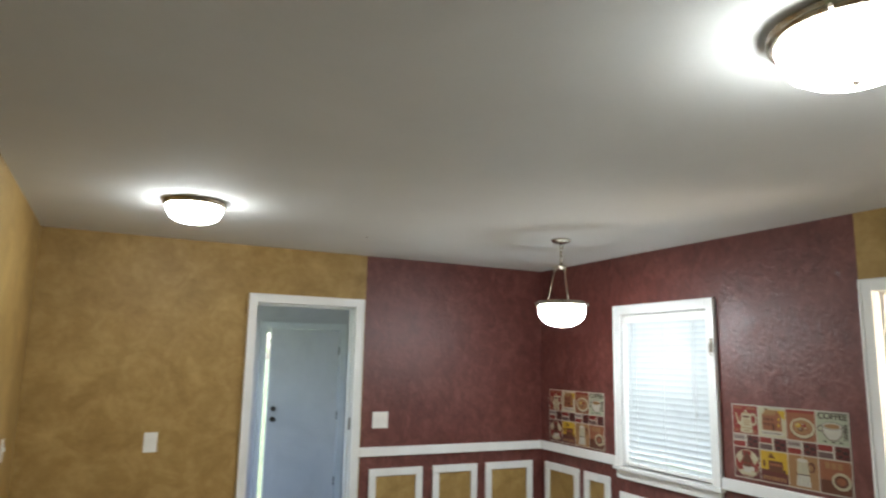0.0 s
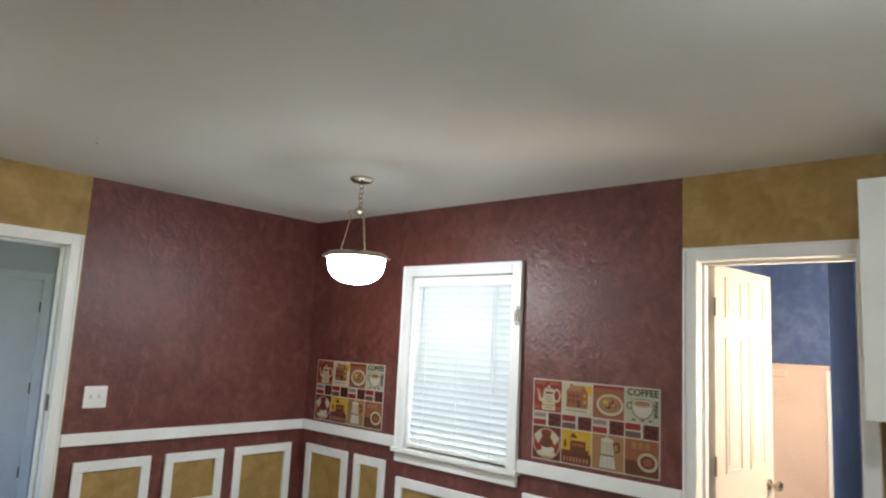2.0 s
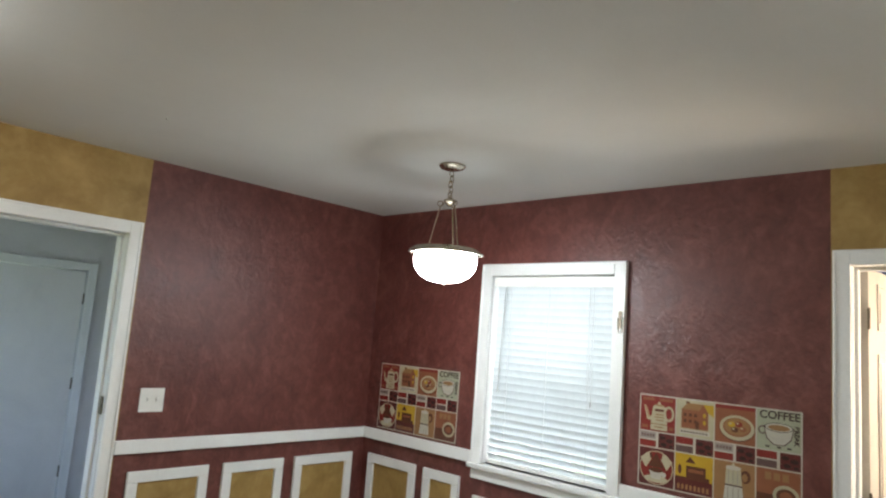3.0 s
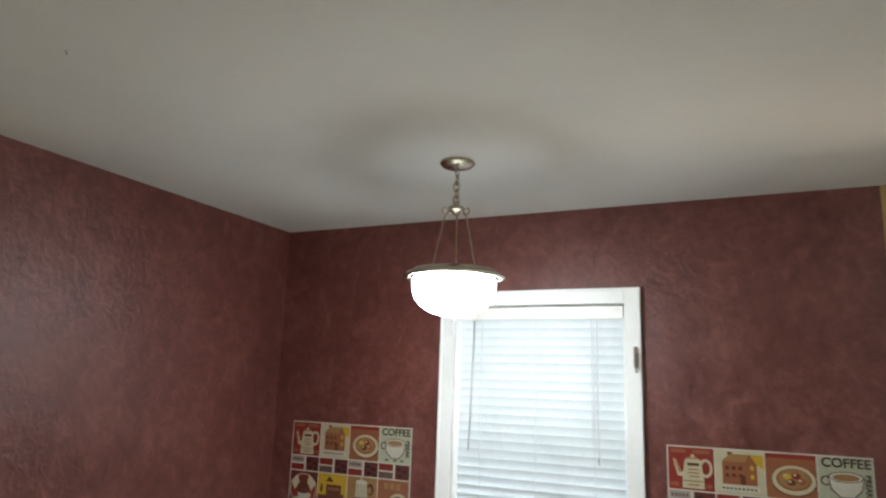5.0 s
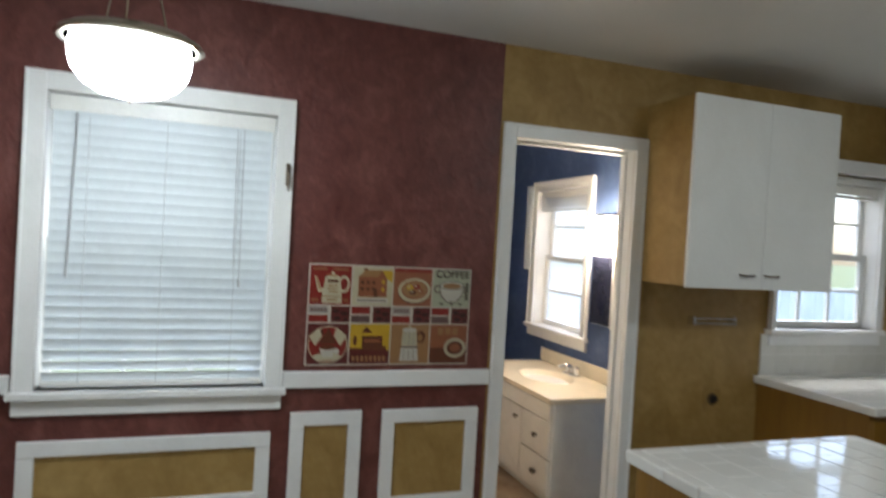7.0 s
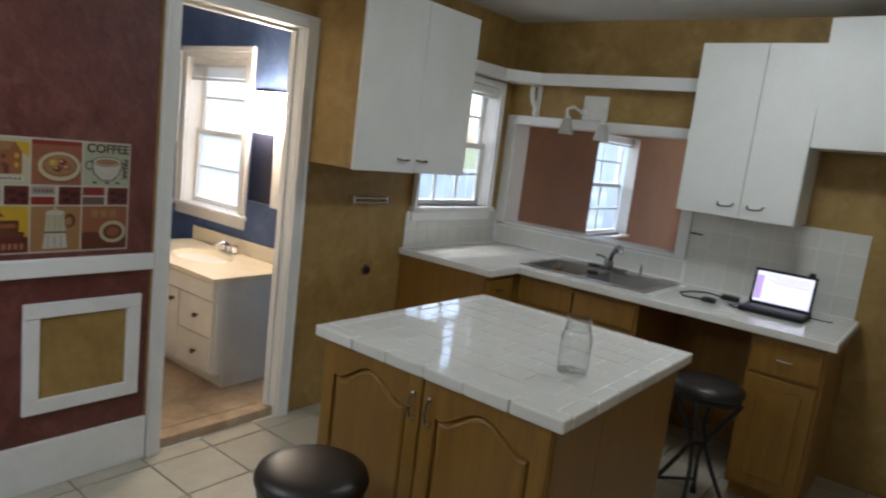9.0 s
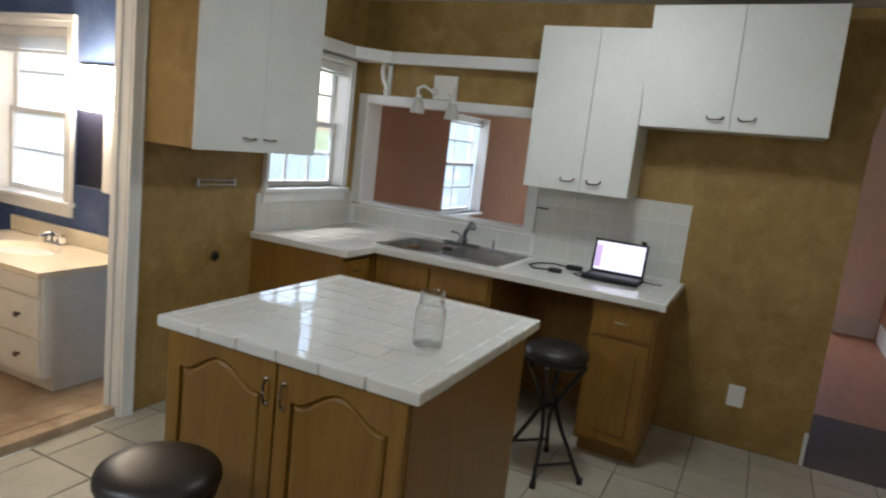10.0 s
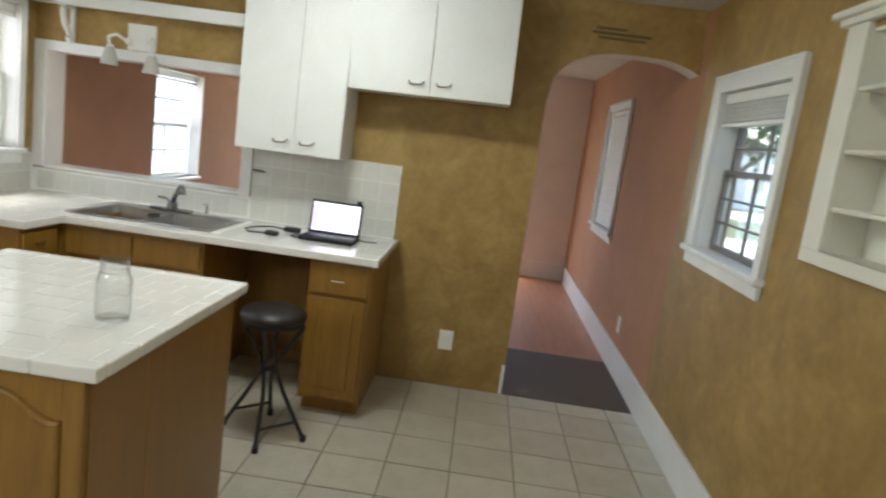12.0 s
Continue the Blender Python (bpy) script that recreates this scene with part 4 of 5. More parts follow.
    rect(c, 0.27, 0.56, 0.71, 0.60, "slate", 3)
    disc(c, 0.48, 0.14, 0.19, 0.06, "white", 3)
    disc(c, 0.48, 0.06, 0.03, 0.05, "cream", 3)
    disc(c, 0.78, 0.32, 0.12, 0.16, "brown", 1.4)
    disc(c, 0.76, 0.34, 0.07, 0.1, "tanp", 1.7)
    c = cell(3, 2)
    rect(c, 0, 0, 1, 1, "orange", 1)
    rect(c, 0, 0.6, 1, 1, "brown", 1.5)
    for i in range(3):
        rect(c, 0.2 + 0.2 * i, 0.08, 0.34 + 0.2 * i, 0.26, "tanp", 2)
    disc(c, 0.68, 0.6, 0.3, 0.26, "cream", 3)
    disc(c, 0.68, 0.6, 0.22, 0.18, "brown", 4)
    disc(c, 0.68, 0.6, 0.14, 0.11, "orange", 5)


poster(7.062, 1.384, 0.72, 0.433, "patchwork print of coffee motifs beside the red corner")
poster(5.146, 1.389, 0.73, 0.43, "patchwork print of coffee motifs on the red wall")
# ---- kitchen ----
def pull(parent, a, b, out, material="chrome", r=0.0045):
    """A bow handle between two feet, standing off along out."""
    a, b, out = Vector(a), Vector(b), Vector(out)
    pts = [a, a + out * 0.7 + (b - a) * 0.06, a + out + (b - a) * 0.25, a + out + (b - a) * 0.75, b + out * 0.7 - (b - a) * 0.06, b]
    part("handle", pipe(pts, r, 8), material, parent)


def upper_cabinet(lo, hi, face, body, label, split=None):
    """A wall cabinet with two slab doors; face is 'N' or 'W', the way the doors look."""
    lo, hi = Vector(lo), Vector(hi)
    c = thing("wall_cabinet", ((lo.x + hi.x) / 2, (lo.y + hi.y) / 2, lo.z), label, "wall cabinet", "white wall cabinets")
    t = 0.019
    if face == "N":
        part("body", box(lo, (hi.x, hi.y - t - 0.002, hi.z), 0.002), body, c)
        m = split or (lo.x + hi.x) / 2
        for a, b, h_ in ((lo.x, m - 0.0015, m - 0.115), (m + 0.0015, hi.x, m + 0.035)):
            d = part("door", box((a, hi.y - t, lo.z - 0.004), (b, hi.y, hi.z + 0.002), 0.003), "cab_white", c)
            pull(d, (h_, hi.y, lo.z + 0.07), (h_ + 0.08, hi.y, lo.z + 0.066), (0, 0.024, -0.018), "pewter")
    else:
        part("body", box((lo.x + t + 0.002, lo.y, lo.z), hi, 0.002), body, c)
        m = split or (lo.y + hi.y) / 2
        for a, b, h_ in ((lo.y, m - 0.0007, m - 0.09), (m + 0.0007, hi.y, m + 0.055)):
            d = part("door", box((lo.x, a, lo.z - 0.004), (lo.x + t, b, hi.z + 0.002), 0.003), "cab_white", c)
            pull(d, (lo.x, h_, lo.z + 0.065), (lo.x, h_ + 0.08, lo.z + 0.065), (-0.024, 0, -0.004), "pewter")
    return c


upper_cabinet((3.10, 2.634, 1.370), (E, 3.512, 2.244), "W", "tan", "wall cabinet with flat white doors and tan painted side")
upper_cabinet((1.447, S, 1.338), (2.046, 2.035, 2.232), "N", "cab_white", "tall white two-door wall cabinet over the counter", 1.715)
hung = upper_cabinet((0.553, S, 1.745), (1.443, 2.035, 2.360), "N", "cab_white", "white two-door wall cabinet hung slightly out of level", 0.996)
hung.matrix_world = pose(*hung.location) @ pose(0, 0, 0, 0, 1.3, 0)

# open shelf board round the sink corner
sh = thing("corner_shelf", (3.0, 1.8, 2.0), "white shelf board running round the sink corner", "shelf")
bm = bmesh.new()
outline = [(E, 2.632), (3.33, 2.632), (3.33, 2.0), (3.15, 1.82), (2.05, 1.82), (2.05, S), (E, S)]
vs = [bm.verts.new((x, y, 2.012)) for x, y in outline]
f = bm.faces.new(vs)
r = bmesh.ops.extrude_face_region(bm, geom=[f])
bmesh.ops.translate(bm, verts=[v for v in r["geom"] if isinstance(v, bmesh.types.BMVert)], vec=(0, 0, 0.022))
part("board", bm, "white", sh)
for a, b in (((3.33, 2.632), (3.33, 2.0)), ((3.33, 2.0), (3.15, 1.82)), ((3.15, 1.82), (2.05, 1.82))):
    a, b = Vector((*a, 0)), Vector((*b, 0))
    d = b - a
    ang = math.atan2(d.y, d.x)
    t = Matrix.Translation((*((a + b) / 2).xy, 0)) @ Matrix.Rotation(ang, 4, "Z")
    part("front_lip", add_box(bmesh.new(), (-d.length / 2, -0.018, 2.0), (d.length / 2, -0.002, 2.075), 0.004, turn=t), "white", sh)
br = thing("shelf_bracket", (3.22, 1.70, 1.80), "white scrolled shelf bracket in the corner", "shelf bracket")
part("back_leg", box((3.205, S, 1.80), (3.235, S + 0.014, 2.005), 0.003), "white", br)
part("top_leg", box((3.205, S + 0.014, 1.993), (3.235, S + 0.10, 2.008), 0.003), "white", br)
part("scroll", pipe([(3.22, S + 0.10, 1.985), (3.22, S + 0.105, 1.95), (3.22, S + 0.085, 1.90), (3.22, S + 0.045, 1.86), (3.22, S + 0.015, 1.815), (3.22, S + 0.035, 1.805), (3.22, S + 0.05, 1.83)], 0.016, 8), "white", br)

# pass-through casing
pt = thing("pass_through_casing", (2.75, S, 1.03), "white painted casing of the kitchen pass-through", "trim", kind="structure")
for a, b, c, d in ((3.372, E - 0.002, 1.03, 1.797), (2.05, 2.12, 1.02, 1.735), (2.05, 3.372, 1.735, 1.797)):
    part("casing", wbox("S", a, b, -0.02, 0, c, d, 0.004), "white", pt)
part("ledge", wbox("S", 2.12, 3.372, -0.012, 0.18, 1.022, 1.04, 0.004), "white", pt)

# twin spot lamp
sp = thing("wall_spotlight", (2.78, S, 1.87), "unlit white twin spot lamp on a square wall plate", "wall lamp")
part("plate", wbox("S", 2.695, 2.868, -0.022, 0, 1.80, 1.955, 0.005), "plastic", sp)
for x, z, dx in ((2.928, 1.695, 0.075), (2.672, 1.672, -0.10)):
    part("arm", pipe([(2.80 + dx * 0.7, S + 0.02, 1.845), (2.80 + dx * 1.0, S + 0.055, 1.855), ((2.80 + dx + x) / 2, S + 0.085, 1.875), (x + 0.012, S + 0.10, 1.855), (x, S + 0.10, z + 0.09)], 0.009, 8), "plastic", sp)
    part("swivel", lathe([(0.0, 0.0), (0.016, 0.004), (0.022, 0.016), (0.016, 0.030), (0.0, 0.034)], (x, S + 0.10, z + 0.088), 16), "plastic", sp, smooth=True)
    part("mount_boss", tube((2.80 + dx * 0.7, S + 0.02, 1.845), (2.80 + dx * 0.8, S + 0.05, 1.85), 0.024, 0.016, 16), "plastic", sp)
    part("shade", lathe([(0.0, 0.105), (0.022, 0.102), (0.030, 0.085), (0.047, 0.02), (0.050, 0.0), (0.046, 0.0), (0.03, 0.065), (0.0, 0.078)], (x, S + 0.10, z), 24), "frost", sp, smooth=True)

# counters, with the sink cut out
ct = thing("countertop", (2.3, 2.1, 0.84), "white tiled L-shaped kitchen countertop", "countertop")
SX0, SX1, SY0, SY1 = 2.05, 2.80, 1.90, 2.31
CT, CF, CX = 0.88, 2.435, 2.765
part("slab", boxes([((1.115, S, 0.846), (SX0, CF, CT - 0.0012)), ((SX1, S, 0.846), (E, CF, CT - 0.0012)), ((SX0, S, 0.846), (SX1, SY0, CT - 0.0012)), ((SX0, SY1, 0.846), (SX1, CF, CT - 0.0012)), ((CX, CF, 0.846), (E, 2.72, CT - 0.0012))]), "white_grout", ct)
part("front_edge", box((1.107, CF, 0.842), (CX, CF + 0.012, CT + 0.001), 0.005), "white_tile", ct)
part("front_edge", box((CX - 0.012, CF + 0.012, 0.842), (CX, 2.72, CT + 0.001), 0.005), "white_tile", ct)
part("end_edge", box((CX - 0.012, 2.72, 0.842), (E, 2.732, CT + 0.001), 0.005), "white_tile", ct)
part("end_edge", box((1.103, S, 0.842), (1.115, CF + 0.012, CT + 0.001), 0.005), "white_tile", ct)


def oak_front(name, parent, lo, hi, face, drawer=False):
    """A raised-panel oak front; lo and hi are its corners, face 'N' or 'W'."""
    lo, hi = Vector(lo), Vector(hi)
    d = part(name, box(lo, hi, 0.004), "oak", parent)
    ins = 0.055
    if drawer:
        return d
    if face == "N":
        part("raised_panel", box((lo.x + ins, hi.y, lo.z + ins), (hi.x - ins, hi.y + 0.006, hi.z - ins), 0.005), "oak", d)
    else:
        part("raised_panel", box((lo.x - 0.006, lo.y + ins, lo.z + ins), (lo.x, hi.y - ins, hi.z - ins), 0.005), "oak", d)
    return d


# end cabinet by the wall
cb = thing("base_cabinet", (1.27, 2.1, 0), "honey oak base cabinet with one drawer and door", "base cabinet", "oak base cabinets")
part("body", box((1.135, S, 0.085), (1.46, 2.40, 0.846), 0.002), "oak_side", cb)
part("plinth", box((1.145, S, 0.0), (1.45, 2.33, 0.085)), "oak_side", cb)
d = oak_front("drawer", cb, (1.15, 2.40, 0.665), (1.445, 2.42, 0.815), "N", True)
pull(d, (1.265, 2.42, 0.742), (1.335, 2.42, 0.742), (0, 0.02, 0))
oak_front("door", cb, (1.15, 2.40, 0.105), (1.445, 2.42, 0.645), "N")
# sink base
cb = thing("sink_cabinet", (2.38, 2.1, 0), "honey oak sink base cabinet under the counter", "base cabinet", "oak base cabinets")
part("body", boxes([((2.02, S, 0.085), (2.04, 2.40, 0.846)), ((2.74, S, 0.085), (2.765, 2.40, 0.846)), ((2.04, S, 0.085), (2.74, S + 0.02, 0.70)), ((2.04, 2.375, 0.085), (2.74, 2.40, 0.846)), ((2.04, S + 0.02, 0.085), (2.74, 2.375, 0.105))]), "oak_side", cb)
part("plinth", box((2.03, S, 0.0), (2.765, 2.33, 0.085)), "oak_side", cb)
for a, b in ((2.035, 2.392), (2.402, 2.755)):
    oak_front("drawer_front", cb, (a, 2.40, 0.685), (b, 2.42, 0.815), "N", True)
    oak_front("door", cb, (a, 2.40, 0.105), (b, 2.42, 0.665), "N")
# corner unit
cb = thing("corner_cabinet", (3.1, 2.4, 0), "honey oak corner base cabinet", "base cabinet", "oak base cabinets")
part("body", box((2.80, 1.72, 0.085), (E, 2.705, 0.846), 0.002), "oak_side", cb)
part("plinth", box((2.86, 1.72, 0.0), (E, 2.705, 0.085)), "oak_side", cb)
part("filler_stile", box((2.766, 2.36, 0.085), (2.80, 2.415, 0.845), 0.002), "oak", cb)
d = oak_front("drawer", cb, (2.78, 2.45, 0.69), (2.80, 2.70, 0.815), "W", True)
pull(d, (2.78, 2.55, 0.752), (2.78, 2.61, 0.752), (-0.016, 0, 0), "pewter")
oak_front("door", cb, (2.78, 2.45, 0.105), (2.80, 2.70, 0.67), "W")
kn = thing("knee_space_back", (1.74, S, 0.1), "dark brown panel at the back of the open appliance space", "panel", kind="structure")
part("panel", box((1.46, S, 0.08), (2.02, S + 0.012, 0.846)), "oak_side", kn)

# sink
sk = thing("double_sink", (2.425, 2.1, 0.70), "double-bowl stainless steel kitchen sink", "sink")
bm = bmesh.new()
x0, x1, xm, y0, y1 = SX0 + 0.02, SX1 - 0.02, 2.43, SY0 + 0.02, SY1 - 0.02
for lo, hi in (((2.03, 1.80, CT), (2.82, y0, CT + 0.006)), ((2.03, y1, CT), (2.82, 2.335, CT + 0.006)), ((2.03, y0, CT), (x0, y1, CT + 0.006)), ((x1, y0, CT), (2.82, y1, CT + 0.006)), ((xm - 0.018, y0, CT - 0.004), (xm + 0.018, y1, CT + 0.004))):
    add_box(bm, lo, hi, 0.002)
part("rim", bm, "steel", sk)
for a, b in ((x0, xm - 0.018), (xm + 0.018, x1)):
    bm = bmesh.new()
    top = [(a, y0), (b, y0), (b, y1), (a, y1)]
    low = [(a + 0.02, y0 + 0.02), (b - 0.02, y0 + 0.02), (b - 0.02, y1 - 0.02), (a + 0.02, y1 - 0.02)]
    vt = [bm.verts.new((x, y, CT)) for x, y in top]
    vl = [bm.verts.new((x, y, CT - 0.17)) for x, y in low]
    for i in range(4):
        bm.faces.new((vt[i], vt[(i + 1) % 4], vl[(i + 1) % 4], vl[i]))
    bm.faces.new(vl)
    bmesh.ops.bevel(bm, geom=[e for e in bm.edges if len(e.link_faces) == 2], offset=0.015, segments=3, affect="EDGES")
    part("bowl", bm, "steel", sk, smooth=True)
    part("drain", tube(((a + b) / 2, 2.1, CT - 0.17), ((a + b) / 2, 2.1, CT - 0.166), 0.04, 0.04, 20), "chrome", sk)
stp = thing("sink_stopper", (2.44, 2.12, CT), "black rubber sink stopper lying on the divider", "sink stopper")
part("disc", lathe([(0.0, 0.0), (0.03, 0.0), (0.034, 0.006), (0.03, 0.014), (0.01, 0.018), (0.0, 0.02)], (2.44, 2.12, CT + 0.005), 20), "black", stp, smooth=True)
fc = thing("kitchen_faucet", (2.47, 1.84, CT), "dark brushed steel pull-out faucet with a long spout", "faucet")
part("base_plate", box((2.35, 1.81, CT + 0.006), (2.60, 1.872, CT + 0.022), 0.007), "faucet_steel", fc)
part("hub", lathe([(0.0, 0.0), (0.032, 0.0), (0.030, 0.03), (0.022, 0.05), (0.0, 0.056)], (2.47, 1.84, CT + 0.02), 18), "faucet_steel", fc, smooth=True)
part("spout", pipe([(2.47, 1.84, CT + 0.03), (2.465, 1.85, CT + 0.065), (2.435, 1.885, CT + 0.105), (2.385, 1.935, CT + 0.155)], 0.0155, 10), "faucet_steel", fc)
part("spray_head", pipe([(2.40, 1.92, CT + 0.142), (2.375, 1.945, CT + 0.163), (2.358, 1.965, CT + 0.155), (2.352, 1.972, CT + 0.132)], 0.019, 12), "faucet_steel", fc)
part("lever", pipe([(2.47, 1.84, CT + 0.055), (2.51, 1.848, CT + 0.078), (2.555, 1.853, CT + 0.082)], 0.007, 8), "faucet_steel", fc)
so = thing("soap_pump", (2.26, 1.835, CT + 0.006), "small chrome soap pump beside the faucet", "soap pump")
part("body", tube((2.26, 1.835, CT + 0.006), (2.26, 1.835, CT + 0.065), 0.011, 0.008), "chrome", so)
part("nozzle", pipe([(2.26, 1.835, CT + 0.065), (2.26, 1.84, CT + 0.08), (2.255, 1.89, CT + 0.078)], 0.005, 6), "chrome", so)

# laptop and its cables
lp = thing("laptop", (1.43, 2.06, CT), "open black laptop with a lit screen on the counter", "laptop")
part("base", box((1.298, 1.95, CT + 0.003), (1.602, 2.165, CT + 0.022), 0.005), "laptop_black", lp)
part("keyboard", box((1.315, 2.0, CT + 0.022), (1.585, 2.10, CT + 0.0235)), "black", lp)
part("touchpad", box((1.39, 2.115, CT + 0.022), (1.475, 2.155, CT + 0.0232)), "laptop_black", lp)
t = Matrix.Translation((1.45, 1.965, CT + 0.02)) @ Matrix.Rotation(radians(11), 4, "X")
lid = part("lid", add_box(bmesh.new(), (-0.15, -0.008, 0), (0.15, 0.0, 0.192), 0.003, turn=t), "laptop_black", lp)
part("screen", add_box(bmesh.new(), (-0.136, 0.0, 0.016), (0.136, 0.001, 0.178), 0, turn=t), "screen", lid, "lit pale screen")
part("screen_window", add_box(bmesh.new(), (0.10, 0.001, 0.03), (0.134, 0.0015, 0.155), 0, turn=t), "screen_side", lid)
for i in range(4):
    part("screen_bar", add_box(bmesh.new(), (-0.12, 0.001, 0.158 - 0.012 * i), (0.08 - 0.03 * (i % 2), 0.0014, 0.161 - 0.012 * i), 0, turn=t), "screen_side", lid)
ms = thing("power_adapter", (1.75, 2.15, CT), "small black adapter lying on the counter", "power adapter")
part("body", box((1.715, 2.13, CT + 0.002), (1.785, 2.18, CT + 0.026), 0.008), "black", ms)
ms = thing("charger_brick", (1.70, 1.98, CT), "black laptop charger brick with its cable", "charger")
part("body", box((1.645, 1.95, CT + 0.002), (1.735, 1.99, CT + 0.03), 0.006), "black", ms)
part("cable", pipe([(1.735, 1.97, CT + 0.012), (1.82, 1.93, CT + 0.012), (1.90, 1.97, CT + 0.008), (1.93, 2.07, CT + 0.006), (1.88, 2.16, CT + 0.006), (1.785, 2.155, CT + 0.01)], 0.0045, 6), "black", ms)
part("cable", pipe([(1.645, 1.97, CT + 0.012), (1.62, 2.02, CT + 0.006), (1.66, 2.10, CT + 0.006), (1.62, 2.15, CT + 0.006), (1.592, 2.10, CT + 0.012)], 0.003, 6), "black", ms)
part("cable", pipe([(1.298, 1.98, CT + 0.01), (1.24, 1.97, CT + 0.006), (1.20, 1.95, CT + 0.006)], 0.003, 6), "black", ms)
pg = thing("plug", (1.36, S + 0.012, 1.07), "black plug in a backsplash outlet", "plug")
part("body", box((1.345, S + 0.012, 1.055), (1.375, S + 0.045, 1.085), 0.006), "black", pg)
part("cable", pipe([(1.36, S + 0.04, 1.055), (1.362, S + 0.05, 1.0), (1.37, S + 0.05, 0.93), (1.38, S + 0.06, CT + 0.004)], 0.003, 6), "black", pg)
hook = thing("wall_hook", (2.0, S + 0.012, 1.2), "thin black hook beside the pass-through", "hook")
part("rod", pipe([(2.035, S + 0.012, 1.19), (2.035, S + 0.03, 1.19), (1.965, S + 0.03, 1.188)], 0.005, 6), "black", hook)

# towel bar and capped pipe in the stove gap
tb = thing("towel_bar", (E, 3.06, 1.18), "short chrome towel bar on the tan wall", "towel bar")
for z in (1.19, 1.165):
    part("bar", tube((E - 0.045, 2.92, z), (E - 0.045, 3.20, z), 0.006, seg=10), "chrome", tb)
for y in (2.93, 3.19):
    part("mount", box((E - 0.05, y - 0.008, 1.155), (E, y + 0.008, 1.20), 0.003), "chrome", tb)
cp = thing("range_outlet", (E, 3.01, 0.76), "round dark range outlet on the wall", "power outlet")
part("plate", wbox("E", 2.955, 3.065, -0.006, 0, 0.71, 0.815, 0.002), "tan", cp)
part("flange", tube((E - 0.006, 3.01, 0.762), (E - 0.014, 3.01, 0.762), 0.033, 0.030, 20), "vent_brown", cp)
part("socket", tube((E - 0.014, 3.01, 0.762), (E - 0.026, 3.01, 0.762), 0.023, 0.021, 16), "black", cp)

# ---- island ----
IX0, IX1, IY0, IY1, IT = 1.434, 2.350, 3.380, 4.332, 0.915
isl = thing("kitchen_island", (1.9, 3.86, 0), "honey oak kitchen island with two arched doors", "kitchen island")
bx0, bx1, by0, by1, bz = 1.468, 2.316, 3.42, 4.275, 0.884
part("body", box((bx0 + 0.012, by0, 0.09), (bx1, by1, bz), 0.002), "oak_side", isl)
part("plinth", box((bx0 + 0.03, by0 + 0.02, 0.0), (bx1 - 0.03, by1 - 0.06, 0.09)), "oak_side", isl)
part("side_panel", box((bx0, by0, 0.06), (bx0 + 0.012, by1 - 0.262, bz), 0.002), "oak_side", isl)
part("side_panel", box((bx0, by1 - 0.258, 0.06), (bx0 + 0.012, by1, bz), 0.002), "oak_side", isl)
part("face_frame", boxes([((bx0, by1, 0.09), (bx0 + 0.035, by1 + 0.018, bz)), ((bx1 - 0.035, by1, 0.09), (bx1, by1 + 0.018, bz)), ((bx0 + 0.035, by1, bz - 0.035), (bx1 - 0.035, by1 + 0.018, bz)), ((bx0 + 0.035, by1, 0.09), (bx1 - 0.035, by1 + 0.018, 0.115))]), "oak", isl)


def arched_door(parent, a, b, z0, z1, y, handle_u):
    """A cathedral door: a frame with an arched upper rail round a raised panel."""
    d = part("door", box((a, y, z0), (b, y + 0.006, z1), 0.002), "oak", parent)
    st = 0.05
    mid, half = (a + b) / 2, (b - a) / 2 - st

    def top(x, drop=0.0):
        k = min(1, abs(x - mid) / half)
        bump = 0.5 + 0.5 * math.cos(math.pi * min(1, k / 0.86))
        return z1 - 0.105 - drop + 0.062 * bump ** 0.8

    bm = bmesh.new()
    add_box(bm, (a, y + 0.006, z0), (a + st, y + 0.022, z1), 0.003)
    add_box(bm, (b - st, y + 0.006, z0), (b, y + 0.022, z1), 0.003)
    add_box(bm, (a + st, y + 0.006, z0), (b - st, y + 0.022, z0 + st), 0.003)
    n = 28
    xs_ = [a + st + (b - a - 2 * st) * i / n for i in range(n + 1)]
    loop_a = [bm.verts.new((x, y + 0.022, top(x))) for x in xs_]
    loop_b = [bm.verts.new((x, y + 0.022, z1)) for x in xs_]
    loop_c = [bm.verts.new((x, y + 0.0065, top(x) - 0.010)) for x in xs_]
    for i in range(n):
        bm.faces.new((loop_a[i], loop_a[i + 1], loop_b[i + 1], loop_b[i]))
        bm.faces.new((loop_c[i], loop_c[i + 1], loop_a[i + 1], loop_a[i]))
    part("frame", bm, "oak", d, smooth=True)
    bm = bmesh.new()
    rings = []
    for ins, dy in ((0.005, 0.0065), (0.011, 0.017), (0.018, 0.0205), (0.025, 0.0185)):
        xs_ = [a + st + ins + (b - a - 2 * st - 2 * ins) * i / n for i in range(n + 1)]
        rings.append([bm.verts.new((x, y + dy, top(mid + (x - mid) * half / (half - ins), ins))) for x in xs_] + [bm.verts.new((b - st - ins, y + dy, z0 + st + ins)), bm.verts.new((a + st + ins, y + dy, z0 + st + ins))])
    m_ = len(rings[0])
    for r0, r1 in zip(rings, rings[1:]):
        for i in range(m_):
            k = (i + 1) % m_
            bm.faces.new((r0[i], r0[k], r1[k], r1[i]))
    bm.faces.new(rings[-1])
    part("raised_panel", bm, "oak", d)
    pull(d, (handle_u, y + 0.022, z1 - 0.058), (handle_u, y + 0.022, z1 - 0.128), (0, 0.018, 0), "pewter", 0.0036)
    for zz in (z1 - 0.056, z1 - 0.093, z1 - 0.130):
        r_ = 0.0075 if zz != z1 - 0.093 else 0.0055
        yy = y + 0.022 if zz != z1 - 0.093 else y + 0.034
